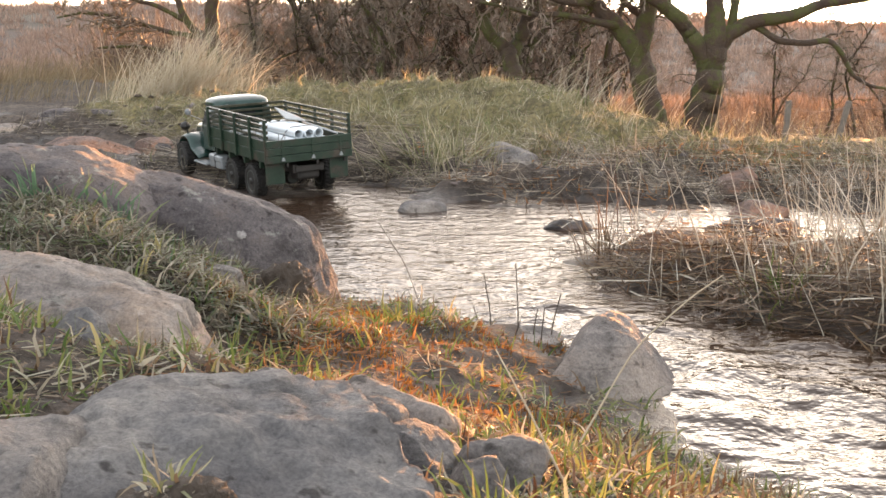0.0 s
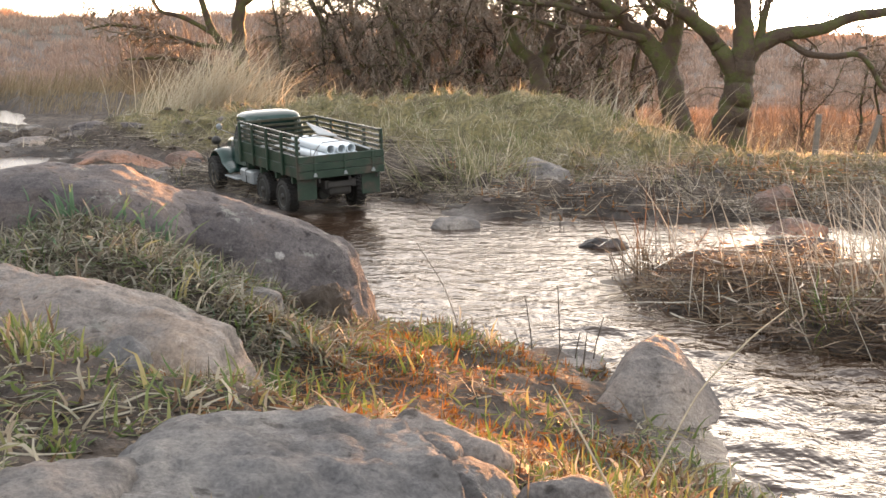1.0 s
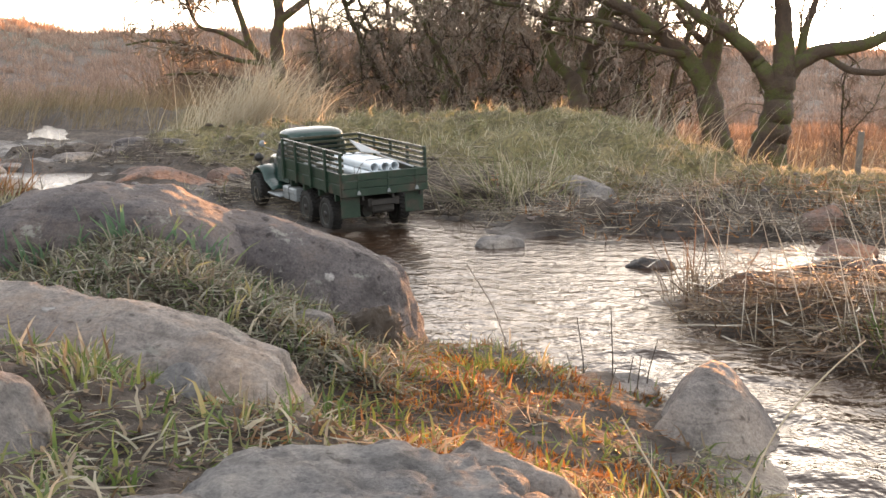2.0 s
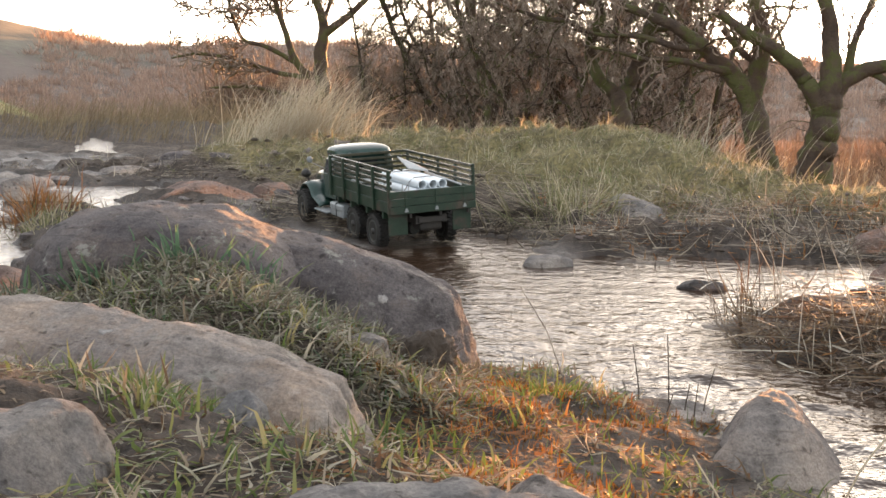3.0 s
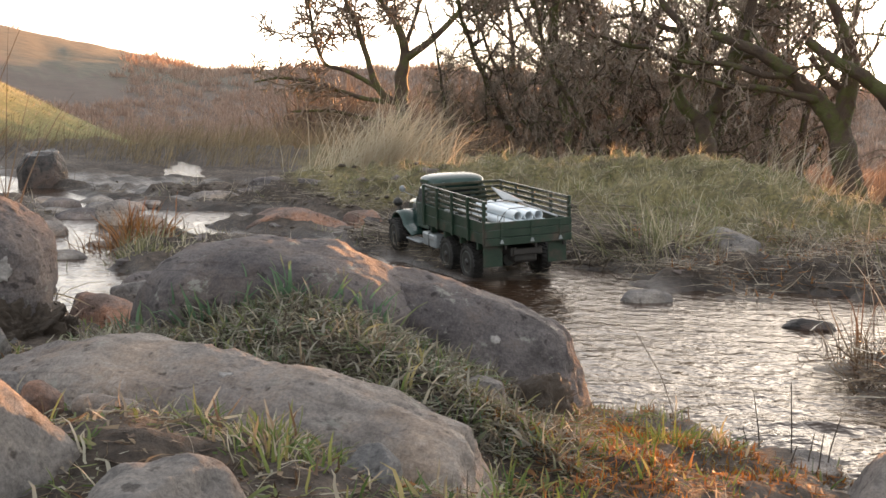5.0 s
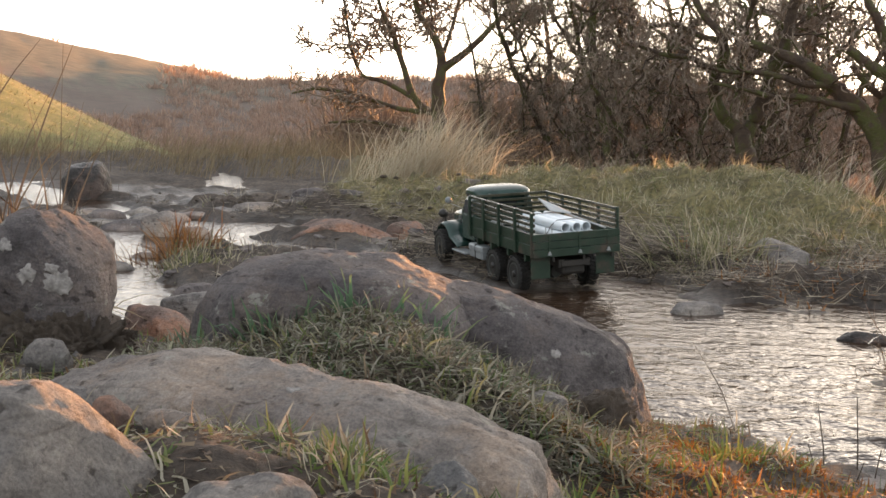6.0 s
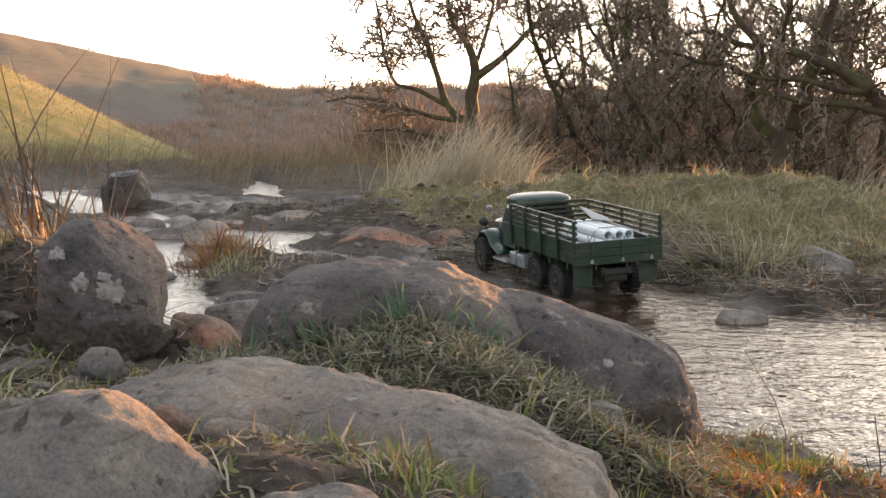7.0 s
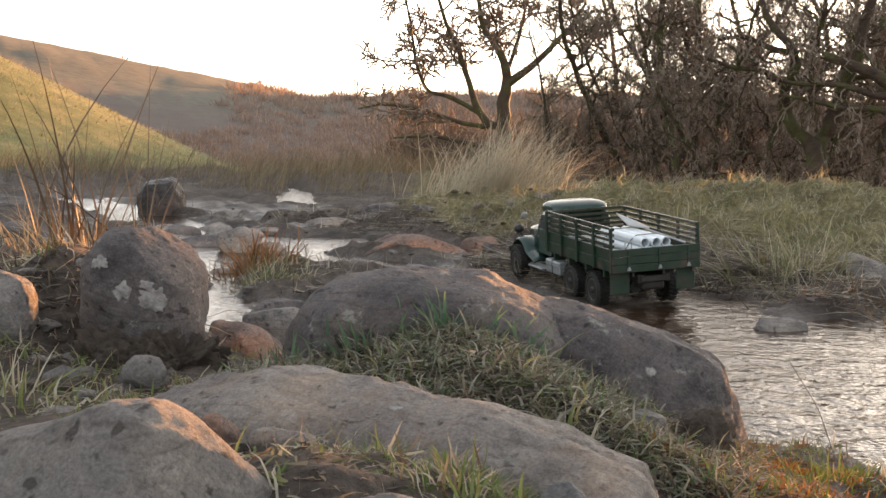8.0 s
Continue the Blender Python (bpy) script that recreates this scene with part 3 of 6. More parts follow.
rock("flat blue-grey stone slab in the bank", -0.080, 0.548, 0.184, (0.100, 0.108, 0.06), 0, ROCK_SLATE, 23, tilt=(4, 3), power=6.0, cuts=0, grain=1.7, hard=0.93, faces=(((0.90, 0.43, 0.05), 0.66), ((-0.49, 0.87, 0.08), 0.88), ((0.2, -0.4, 0.9), 0.86)))
rock("small grey stone beside the slab", -0.176, 0.500, 0.187, (0.046, 0.064, 0.06), 6, ROCK_GREY, 27, power=3.2, cuts=5, hard=0.9)
rock("low tan stone in rusty turf", -0.036, 0.755, 0.138, (0.046, 0.030, 0.026), -12, ROCK_TAN, 31, tilt=(0, 6), power=3.2, fine=5)
rock("small grey stone in rusty turf", -0.038, 0.700, 0.143, (0.017, 0.013, 0.016), -20, ROCK_GREY, 33, power=3.2, tilt=(0, 8), fine=5)
rock("grey stone in the soil bank", -0.865, 1.24, 0.225, (0.036, 0.03, 0.04), 15, ROCK_GREY, 103, fine=5)
rock("small grey stone in the soil bank", -0.88, 1.20, 0.195, (0.026, 0.02, 0.026), -15, ROCK_GREY, 104, fine=5)
rock("small grey stone below the round boulder", -0.66, 1.15, 0.165, (0.022, 0.018, 0.02), 5, ROCK_GREY, 105, fine=5)
rock("low grey stone behind the pointed slab", -0.545, 0.965, 0.166, (0.026, 0.016, 0.018), 8, ROCK_GREY, 106, fine=5)
rock("small pinkish stone near the tan slab", -0.478, 0.885, 0.180, (0.014, 0.012, 0.016), 40, ROCK_PINK, 107, fine=5, cuts=9)
rock("flat tan stone near the tan slab", -0.425, 0.872, 0.176, (0.026, 0.011, 0.010), -10, ROCK_TAN, 109, fine=5)
rock("small rounded grey stone in turf", 0.028, 0.648, 0.138, (0.026, 0.019, 0.016), -12, ROCK_GREY, 37, power=3.2, fine=5)
rock("small grey stone lying before a rounded one", 0.018, 0.610, 0.138, (0.017, 0.015, 0.018), 20, ROCK_GREY, 38, power=3.2, fine=5)
rock("flat grey stone flake beside the slab", -0.018, 0.665, 0.138, (0.030, 0.026, 0.016), -30, ROCK_SLATE, 39, tilt=(0, 12), power=3.4, fine=5)
clod = rock("dark soil patch on the front of the slab", -0.112, 0.462, 0.1805, (0.038, 0.046, 0.04), 10, CLOD, 311, power=2.8, cuts=3, grain=4.0, name="soil_clod", spread=0.2)
tagged(clod, category="soil")
rock("grey pointed boulder standing in the stream edge", 0.166, 1.245, 0.070, (0.088, 0.108, 0.12), -4, ROCK_WARM, 41, power=4.0, cuts=1, grain=0.8, hard=0.7, crest=((-1, -0.75, -0.35, 0.0, 0.22, 0.5, 0.8, 1), (0.70, 0.84, 0.97, 1.0, 0.95, 0.72, 0.46, 0.3)), faces=(((0.30, -0.72, 0.62), 0.88),))
rock("low grey slab at the water's edge", 0.066, 1.372, 0.027, (0.062, 0.044, 0.03), 2, ROCK_GREY, 43, power=4.0, fine=5)
round_rock = rock("round dark boulder with white lichen patches", -0.735, 1.30, 0.269, (0.059, 0.058, 0.076), 12, ROCK_PURPLE, 48, power=3.3, cuts=3)
rock("pointed grey stone slab bedded in grass", -0.482, 0.69, 0.228, (0.112, 0.085, 0.09), 4, ROCK_GREY, 51, tilt=(14, 0), power=3.4, cuts=0, hard=0.97, grain=1.0, crest=((-1, -0.4, 0.15, 0.4, 0.65, 1), (0.3, 0.7, 0.98, 1.0, 0.78, 0.4)), faces=(((0.0, -0.62, 0.78), 0.62), ((0.80, -0.46, 0.30), 0.62)))
rock("flat grey stone in grass", -0.308, 0.662, 0.196, (0.042, 0.052, 0.055), 8, ROCK_GREY, 53, power=3.0, cuts=5)
rock("small grey stone leaning on the tan slab", -0.238, 0.805, 0.171, (0.017, 0.015, 0.030), -25, ROCK_SLATE, 58, tilt=(0, 20), power=3.4, cuts=7, fine=5, hard=0.9)
rock("pale pebble before the tan slab", -0.220, 0.788, 0.138, (0.011, 0.009, 0.010), 10, ROCK_TAN, 59, fine=4)
clod = rock("overhanging clod of dark soil under the round boulder", -0.715, 1.275, 0.185, (0.076, 0.055, 0.055), 10, CLOD, 301, power=2.6, cuts=6, grain=9.0, name="soil_clod", spread=0.8)
tagged(clod, category="soil")
clod = rock("undercut clod of rusty soil at the boulder's foot", -0.172, 1.262, 0.122, (0.042, 0.035, 0.05), 0, CLOD, 305, power=2.4, cuts=5, grain=5.0, name="soil_clod", spread=0.6, fine=5)
tagged(clod, category="soil")
rock("half-buried grey stone in the turf", -0.215, 1.20, 0.128, (0.022, 0.018, 0.02), 35, ROCK_GREY, 307, cuts=7, fine=5)
rock("pinkish flat stone beside the stream", -1.03, 3.58, 0.062, (0.15, 0.075, 0.045), 8, ROCK_PINK, 61, power=4, cuts=5)
rock("small pinkish stone beside the stream", -0.85, 3.66, 0.055, (0.06, 0.04, 0.04), -10, ROCK_PINK, 63, fine=5)
rock("rounded tan boulder in the stream", -1.56, 3.58, 0.075, (0.065, 0.05, 0.055), -10, ROCK_TAN, 65, fine=5)
rock("flat tan stone in the stream", -1.53, 4.36, 0.045, (0.10, 0.05, 0.04), 5, ROCK_TAN, 67, fine=5)
rock("low flat stone across the stream", -1.62, 4.15, 0.025, (0.13, 0.05, 0.03), 0, ROCK_TAN, 69, fine=5)
rock("big dark boulder by the stream", -2.44, 4.9, 0.155, (0.098, 0.09, 0.13), 0, ROCK_WET, 71, power=2.3, fine=5)
rock("pinkish boulder at the stream edge", -0.885, 1.95, 0.066, (0.075, 0.06, 0.05), -28, ROCK_PINK, 73, tilt=(0, 12), fine=5)
rock("grey flat stone behind the pinkish boulder", -0.90, 2.14, 0.062, (0.065, 0.04, 0.04), 12, ROCK_GREY, 74, fine=5)
rock("grey stone at the stream edge", -0.98, 2.34, 0.045, (0.07, 0.05, 0.04), 15, ROCK_PURPLE, 75, fine=5)
rock("rusty boulder in the stream", -1.28, 3.05, 0.048, (0.065, 0.05, 0.04), 0, ROCK_PINK, 77, fine=5)
rock("wet grey stone in the pool", -0.055, 2.50, 0.022, (0.052, 0.035, 0.025), 5, ROCK_GREY, 79, fine=5)
rock("dark wet flat stone in the water", 0.215, 2.26, 0.018, (0.045, 0.02, 0.02), 0, ROCK_WET, 81, fine=5)
rock("grey angular stone in the bank", 0.155, 3.13, 0.085, (0.075, 0.05, 0.06), -25, ROCK_GREY, 83, tilt=(0, 15), fine=5)
rock("rounded brown boulder across the water", 0.625, 2.74, 0.06, (0.045, 0.035, 0.05), 0, ROCK_PINK, 85, fine=5)
rock("low brown boulder across the water", 0.60, 2.44, 0.03, (0.06, 0.035, 0.03), 0, ROCK_PINK, 87, fine=5)
rock("dark wet slab behind the rushes", 0.53, 2.19, 0.035, (0.085, 0.03, 0.03), 8, ROCK_WET, 89, fine=5)
rock("pale sunlit stone in the grass", 1.0, 4.5, ground_at(1.0, 4.5) + 0.028, (0.085, 0.05, 0.045), 10, ROCK_TAN, 91, fine=5)

srng = np.random.RandomState(404)
for k in range(34):
    sx, sy = srng.uniform(-2.1, -0.75), srng.uniform(2.3, 5.0)
    if sx > -0.62 - 0.22 * sy or edge_distance(np.array([sx]), np.array([sy]), [(-0.25, 2.6), (-0.62, 3.3)])[0][0] < 0.22:
        sx -= 0.45
    sl = srng.uniform(0.025, 0.085)
    rock("flat weathered stone in the shallow stream bed", sx, sy, max(ground_at(sx, sy), 0.0) + sl * srng.uniform(0.25, 0.5), (sl, sl * srng.uniform(0.5, 0.8), sl * 0.5), srng.uniform(-30, 30), (ROCK_TAN, ROCK_PURPLE, ROCK_GREY)[k % 3], 500 + k, power=2.6, cuts=6, fine=4, group="stones in the stream bed")

for k, (lx, ly, lz, ls) in enumerate(((-0.700, 1.245, 0.203, 0.012), (-0.708, 1.245, 0.213, 0.006), (-0.728, 1.235, 0.208, 0.009), (-0.755, 1.24, 0.238, 0.008))):
    lichen(round_rock, lx, ly, lz, ls, 5 + k)
lichen(slope_rock, -0.199, 1.29, 0.162, 0.005, 17)
lichen(tan_rock, -0.375, 0.965, 0.170, 0.0045, 8)

# ---- model truck, standing with its rear wheels at the water's edge ----
TRUCK = pose(-0.292, 2.657, 0.086, 2.0, -3.0, 30.4)

PAINT_BED = surface("worn_green_painted_wood", [(0.3, (0.009, 0.014, 0.010)), (0.42, (0.012, 0.032, 0.018)), (0.53, (0.020, 0.042, 0.025)), (0.6, (0.042, 0.040, 0.028)), (0.7, (0.075, 0.058, 0.042))], 26, 240, (0.25, 0.6), 0.35, 0.0006, amount=0.55)
PAINT_CAB = surface("dark_green_paint", [(0.3, (0.012, 0.033, 0.026)), (0.6, (0.022, 0.052, 0.042)), (0.8, (0.05, 0.055, 0.04))], 22, 220, (0.10, 0.30), 0.10, 0.0004, amount=0.3)
DARK_WOOD = surface("dark_slat_wood", [(0.3, (0.028, 0.034, 0.022)), (0.55, (0.05, 0.052, 0.035)), (0.75, (0.10, 0.08, 0.055))], 34, 280, (0.1, 0.35), 0.35, 0.0006, amount=0.5)
CHASSIS = surface("oily_black_metal", [(0.3, (0.012, 0.011, 0.010)), (0.7, (0.035, 0.03, 0.025))], 40, 220, (0.4, 0.7), 0.3, 0.0008)
STEEL = surface("dull_bright_steel", [(0.3, (0.30, 0.31, 0.32)), (0.7, (0.48, 0.48, 0.47))], 40, 250, (0.28, 0.5), 0.2, 0.0005, metal=0.8)
TYRE = surface("muddy_black_rubber", [(0.35, (0.010, 0.009, 0.008)), (0.6, (0.02, 0.017, 0.014)), (0.78, (0.065, 0.048, 0.034))], 45, 250, (0.5, 0.85), 0.5, 0.0008)
RIM = surface("dark_rim_paint", [(0.3, (0.02, 0.024, 0.02)), (0.6, (0.05, 0.055, 0.048)), (0.8, (0.12, 0.11, 0.09))], 40, 250, (0.35, 0.6), 0.2, 0.0005)
GREY_BOX = surface("scuffed_grey_paint", [(0.3, (0.22, 0.24, 0.25)), (0.7, (0.36, 0.38, 0.38))], 40, 240, (0.3, 0.5), 0.15, 0.0005, metal=0.3)
PIPE = surface("white_plastic_pipe", [(0.3, (0.66, 0.72, 0.76)), (0.7, (0.78, 0.82, 0.84))], 14, 200, (0.28, 0.42), 0.05, 0.0003, amount=0.08)
CARD = surface("buff_cardboard", [(0.3, (0.42, 0.40, 0.34)), (0.7, (0.55, 0.52, 0.44))], 30, 200, (0.7, 0.9), 0.1, 0.0004, amount=0.2)
SHEET = surface("pale_grey_sheet", [(0.3, (0.36, 0.37, 0.37)), (0.7, (0.50, 0.50, 0.49))], 20, 200, (0.4, 0.6), 0.1, 0.0004, amount=0.2)
CORD = surface("dark_cord", [(0.3, (0.05, 0.05, 0.05)), (0.7, (0.10, 0.09, 0.08))], 60, 300)
LENS = surface("clear_lamp_glass", [(0.3, (0.45, 0.47, 0.48)), (0.7, (0.6, 0.62, 0.63))], 40, 200, (0.05, 0.12), 0.02, 0.0002, amount=0.05)
GLASS = surface("dark_window_glass", [(0.3, (0.02, 0.024, 0.026)), (0.7, (0.03, 0.034, 0.036))], 20, 200, (0.04, 0.08), 0.02, 0.0002, amount=0.05)


def box_mesh(size, at=(0, 0, 0), turn=(0, 0, 0), soft=0.0008, segs=1):
    bm = bmesh.new()
    bmesh.ops.create_cube(bm, size=1.0)
    bmesh.ops.scale(bm, vec=size, verts=bm.verts)
    s = min(soft, min(size) * 0.45)
    if s > 0:
        bmesh.ops.bevel(bm, geom=list(bm.edges), offset=s, segments=segs, affect="EDGES", profile=0.5)
    bmesh.ops.transform(bm, matrix=pose(*at, *turn), verts=bm.verts)
    return bm


def rod_mesh(a, b, r, sides=14, hollow=0.0, r2=None):
    """A rod from a to b, or a pipe with a wall when hollow."""
    a, b = Vector(a), Vector(b)
    q = (b - a).to_track_quat("Z", "Y").to_matrix().to_4x4()
    bm = bmesh.new()
    r2 = r if r2 is None else r2
    rings = []
    prof = [(0, r), (1, r2)] if not hollow else [(0, r), (1, r2), (1, r2 - hollow), (0, r - hollow)]
    for t, rad in prof:
        rings.append([bm.verts.new(Matrix.Translation(a) @ q @ Vector((rad * math.cos(k * 2 * math.pi / sides), rad * math.sin(k * 2 * math.pi / sides), t * (b - a).length))) for k in range(sides)])
    n = len(rings)
    for i in range(n if hollow else n - 1):
        for k in range(sides):
            bm.faces.new((rings[i][k], rings[i][(k + 1) % sides], rings[(i + 1) % n][(k + 1) % sides], rings[(i + 1) % n][k]))
    if not hollow:
        bm.faces.new(rings[0][::-1])
        bm.faces.new(rings[-1])
    bmesh.ops.recalc_face_normals(bm, faces=bm.faces)
    return bm


def lathe_mesh(profile, sides=28):
    """Turned about the x axis. profile: (x, radius) from one side to the other."""
    bm = bmesh.new()
    rings = [[bm.verts.new((x, r * math.cos(k * 2 * math.pi / sides), r * math.sin(k * 2 * math.pi / sides))) for k in range(sides)] for x, r in profile]
    for i in range(len(rings) - 1):
        for k in range(sides):
            bm.faces.new((rings[i][k], rings[i][(k + 1) % sides], rings[i + 1][(k + 1) % sides], rings[i + 1][k]))
    bm.faces.new(rings[0][::-1])
    bm.faces.new(rings[-1])
    bmesh.ops.recalc_face_normals(bm, faces=bm.faces)
    return bm


def loft_mesh(sections):
    """Closed rings of equal count, joined in turn and capped."""
    bm = bmesh.new()
    rings = [[bm.verts.new(p) for p in s] for s in sections]
    n = len(rings[0])
    for i in range(len(rings) - 1):
        for k in range(n):
            bm.faces.new((rings[i][k], rings[i][(k + 1) % n], rings[i + 1][(k + 1) % n], rings[i + 1][k]))
    bm.faces.new(rings[0][::-1])
    bm.faces.new(rings[-1])
    bmesh.ops.recalc_face_normals(bm, faces=bm.faces)
    return bm


def blunt_ring(y, w, z0, z1, power=5.0, n=28, crown=0.0):
    """A rounded upright ring at y, w wide from z0 to z1."""
    out = []
    for k in range(n):
        a = k * 2 * math.pi / n
        c, s = math.cos(a), math.sin(a)
        u = math.copysign(abs(c) ** (2 / power), c)
        v = math.copysign(abs(s) ** (2 / power), s)
        out.append((u * w / 2, y, (z0 + z1) / 2 + v * (z1 - z0) / 2 + (crown * (1 - u * u) if v > 0 else 0)))
    return out


def build_truck():
    tr = new("model_truck")
    W, L, H = 0.193, 0.348, 0.091
    part("bed_floor", box_mesh((W - 0.012, L - 0.01, 0.006), (0, L / 2, 0.005)), PAINT_BED, tr)
    for sx in (-1, 1):
        x = sx * (W / 2 - 0.005)
        for z in (0.0115, 0.0345):
            part("side_board", box_mesh((0.0042, L - 0.004, 0.0222), (x, L / 2, z)), PAINT_BED, tr)
        for i, z in enumerate((0.0535, 0.0645, 0.0760, 0.0875)):
            part("rail", box_mesh((0.0036, L - 0.004, 0.0062), (x, L / 2, z)), DARK_WOOD, tr, "dark wooden rail")
        for y in (0.006, 0.090, 0.176, 0.262, L - 0.006):
            part("post", box_mesh((0.005, 0.0085, H), (sx * (W / 2 - 0.0005), y, H / 2 - 0.0005)), PAINT_BED, tr)
        for y in (0.05, 0.14, 0.23, 0.31):
            part("cross_beam", box_mesh((0.016, 0.008, 0.014), (sx * (W / 2 - 0.012), y, -0.0072)), PAINT_BED, tr)
        part("mudflap", box_mesh((0.043, 0.0022, 0.046), (sx * 0.073, 0.016, -0.0235)), PAINT_BED, tr, "plain green mudflap")
    for i, z in enumerate((0.0115, 0.0345)):
        part("front_board", box_mesh((W - 0.016, 0.0042, 0.0222), (0, L - 0.004, z)), PAINT_BED, tr)
    for z in (0.0535, 0.0645, 0.0760, 0.0875):
        part("rail", box_mesh((W - 0.016, 0.0036, 0.0062), (0, L - 0.004, z)), DARK_WOOD, tr, "dark wooden rail")
    for x in (-0.045, 0.045):
        part("post", box_mesh((0.008, 0.004, H), (x, L + 0.0008, H / 2)), PAINT_BED, tr)
    gate = part("tailgate", box_mesh((W + 0.002, 0.0045, 0.0160), (0, -0.001, 0.0075), soft=0.0010), PAINT_BED, tr, "green plank tailgate with steel hinges")
    for z in (0.0238, 0.0395):
        part("plank", box_mesh((W + 0.002, 0.0045, 0.0152), (0, -0.001, z), soft=0.0010), PAINT_BED, gate)
    for x in (-0.062, 0.006, 0.070):
        part("hinge_strap", box_mesh((0.0045, 0.0015, 0.040), (x, -0.0042, 0.026), soft=0.0004), PAINT_BED, gate)
        part("hinge", loft_mesh([[(x - 0.004, y, 0.004), (x + 0.004, y, 0.004), (x + 0.0016, y, 0.0115), (x - 0.0016, y, 0.0115)] for y in (-0.0036, -0.0075)]), GREY_BOX, gate, "small steel hinge bracket")
        part("hook", box_mesh((0.005, 0.006, 0.010), (x + 0.012, 0.004, -0.0055), soft=0.0008), CHASSIS, tr)
    hx = -0.060
    for a, b in (((hx - 0.007, 0.002, 0.047), (hx - 0.007, 0.002, 0.060)), ((hx + 0.007, 0.002, 0.047), (hx + 0.007, 0.002, 0.060)), ((hx - 0.007, 0.002, 0.060), (hx + 0.007, 0.002, 0.060))):
        part("grab_rail", rod_mesh(a, b, 0.0009, 8), STEEL, tr)
    for x in (-0.03, 0.03):
        part("chassis_rail", box_mesh((0.011, 0.61, 0.017), (x, 0.315, -0.018)), CHASSIS, tr)
    for y in (0.012, 0.13, 0.25, 0.38):
        part("chassis_member", box_mesh((0.06, 0.010, 0.012), (0, y, -0.018)), CHASSIS, tr)
    part("gearbox", box_mesh((0.038, 0.07, 0.030), (0, 0.30, -0.028), soft=0.006, segs=2), CHASSIS, tr)
    part("gearbox", box_mesh((0.052, 0.042, 0.024), (0.004, 0.040, -0.032), soft=0.006, segs=2), CHASSIS, tr)
    part("drive_shaft", rod_mesh((0, 0.13, -0.038), (0, 0.54, -0.036), 0.004, 10), CHASSIS, tr)
    for y in (0.112, 0.228, 0.545):
        az = -0.050
        ax = part("axle", rod_mesh((-0.068, y, az), (0.068, y, az), 0.0062, 12), CHASSIS, tr)
        bm = bmesh.new()
        bmesh.ops.create_icosphere(bm, subdivisions=2, radius=0.0165)
        bmesh.ops.transform(bm, matrix=pose(0.0, y, az) @ Matrix.Diagonal((1, 0.85, 1, 1)), verts=bm.verts)
        part("differential", bm, CHASSIS, ax)
        bm = rod_mesh((0.0, y - 0.012, az), (0.0, y - 0.017, az), 0.013, 8)
        part("cover_plate", bm, RIM, ax, "dull dark cover plate")
        for sx in (-1, 1):
            part("leaf_spring", box_mesh((0.006, 0.07, 0.006), (sx * 0.036, y, az + 0.013)), CHASSIS, ax)
    # wheels
    R, T = 0.0385, 0.026
    tyre_prof = [(-T / 2 + 0.002, R * 0.60), (-T / 2, R * 0.72), (-T / 2 + 0.001, R * 0.88), (-T / 2 + 0.005, R * 0.955), (0, R * 0.965), (T / 2 - 0.005, R * 0.955), (T / 2 - 0.001, R * 0.88), (T / 2, R * 0.72), (T / 2 - 0.002, R * 0.60)]
    for y in (0.112, 0.228, 0.545):
        for sx in (-1, 1):
            x = sx * (0.0785 if y < 0.4 else 0.0850)
            rim = lathe_mesh([(-T / 2 + 0.006, R * 0.2), (-T / 2 + 0.004, R * 0.34), (-T / 2 + 0.007, R * 0.42), (-T / 2 + 0.001, R * 0.56), (-T / 2 + 0.001, R * 0.62), (T / 2 - 0.001, R * 0.62), (T / 2 - 0.001, R * 0.56), (T / 2 - 0.007, R * 0.42), (T / 2 - 0.004, R * 0.34), (T / 2 - 0.006, R * 0.2)], 24)
            wh = part("wheel", rim, RIM, tr, "dark steel wheel with a chunky muddy tyre", smooth=True)
            wh.location = (x, y, -0.050)
            ty = lathe_mesh(tyre_prof, 36)
            for k in range(26):
                for side in (-1, 1):
                    lug = box_mesh((0.011, 0.0048, 0.0030), (side * T * 0.25, 0, R * 0.975), (0, 0, side * 24), 0.0005)
                    bmesh.ops.rotate(lug, cent=(0, 0, 0), matrix=Matrix.Rotation((k + 0.5 * (side > 0)) * 2 * math.pi / 26, 3, "X"), verts=lug.verts)
                    me = bpy.data.meshes.new("lug")
                    lug.to_mesh(me)
                    lug.free()
                    ty.from_mesh(me)
                    bpy.data.meshes.remove(me)
            part("tyre", ty, TYRE, wh)
            part("hub", lathe_mesh([(-T / 2 - 0.001, 0.002), (-T / 2 - 0.001, R * 0.16), (-T / 2 + 0.008, R * 0.22), (T / 2 - 0.008, R * 0.22), (T / 2 + 0.001, R * 0.16), (T / 2 + 0.001, 0.002)], 14), CHASSIS, wh, smooth=True)
    # cab, bonnet, wings
    cab = part("cab", loft_mesh([blunt_ring(0.358, 0.128, -0.018, 0.080, 7), blunt_ring(0.362, 0.136, -0.020, 0.084, 7), blunt_ring(0.445, 0.136, -0.026, 0.080, 7), blunt_ring(0.475, 0.130, -0.028, 0.052, 7), blunt_ring(0.490, 0.112, -0.028, 0.034, 6)]), PAINT_CAB, tr, "dark green rounded cab", smooth=True)
    part("roof", loft_mesh([blunt_ring(0.352 + 0.112 * t, 0.138 * (1 - 0.30 * abs(2 * t - 1) ** 4), 0.070 + 0.004 * abs(2 * t - 1) ** 2, 0.092 + 0.013 * (1 - abs(2 * t - 1) ** 3), 3.2) for t in np.linspace(0.0, 1.0, 13)]), PAINT_CAB, cab, "glossy domed roof", smooth=True)
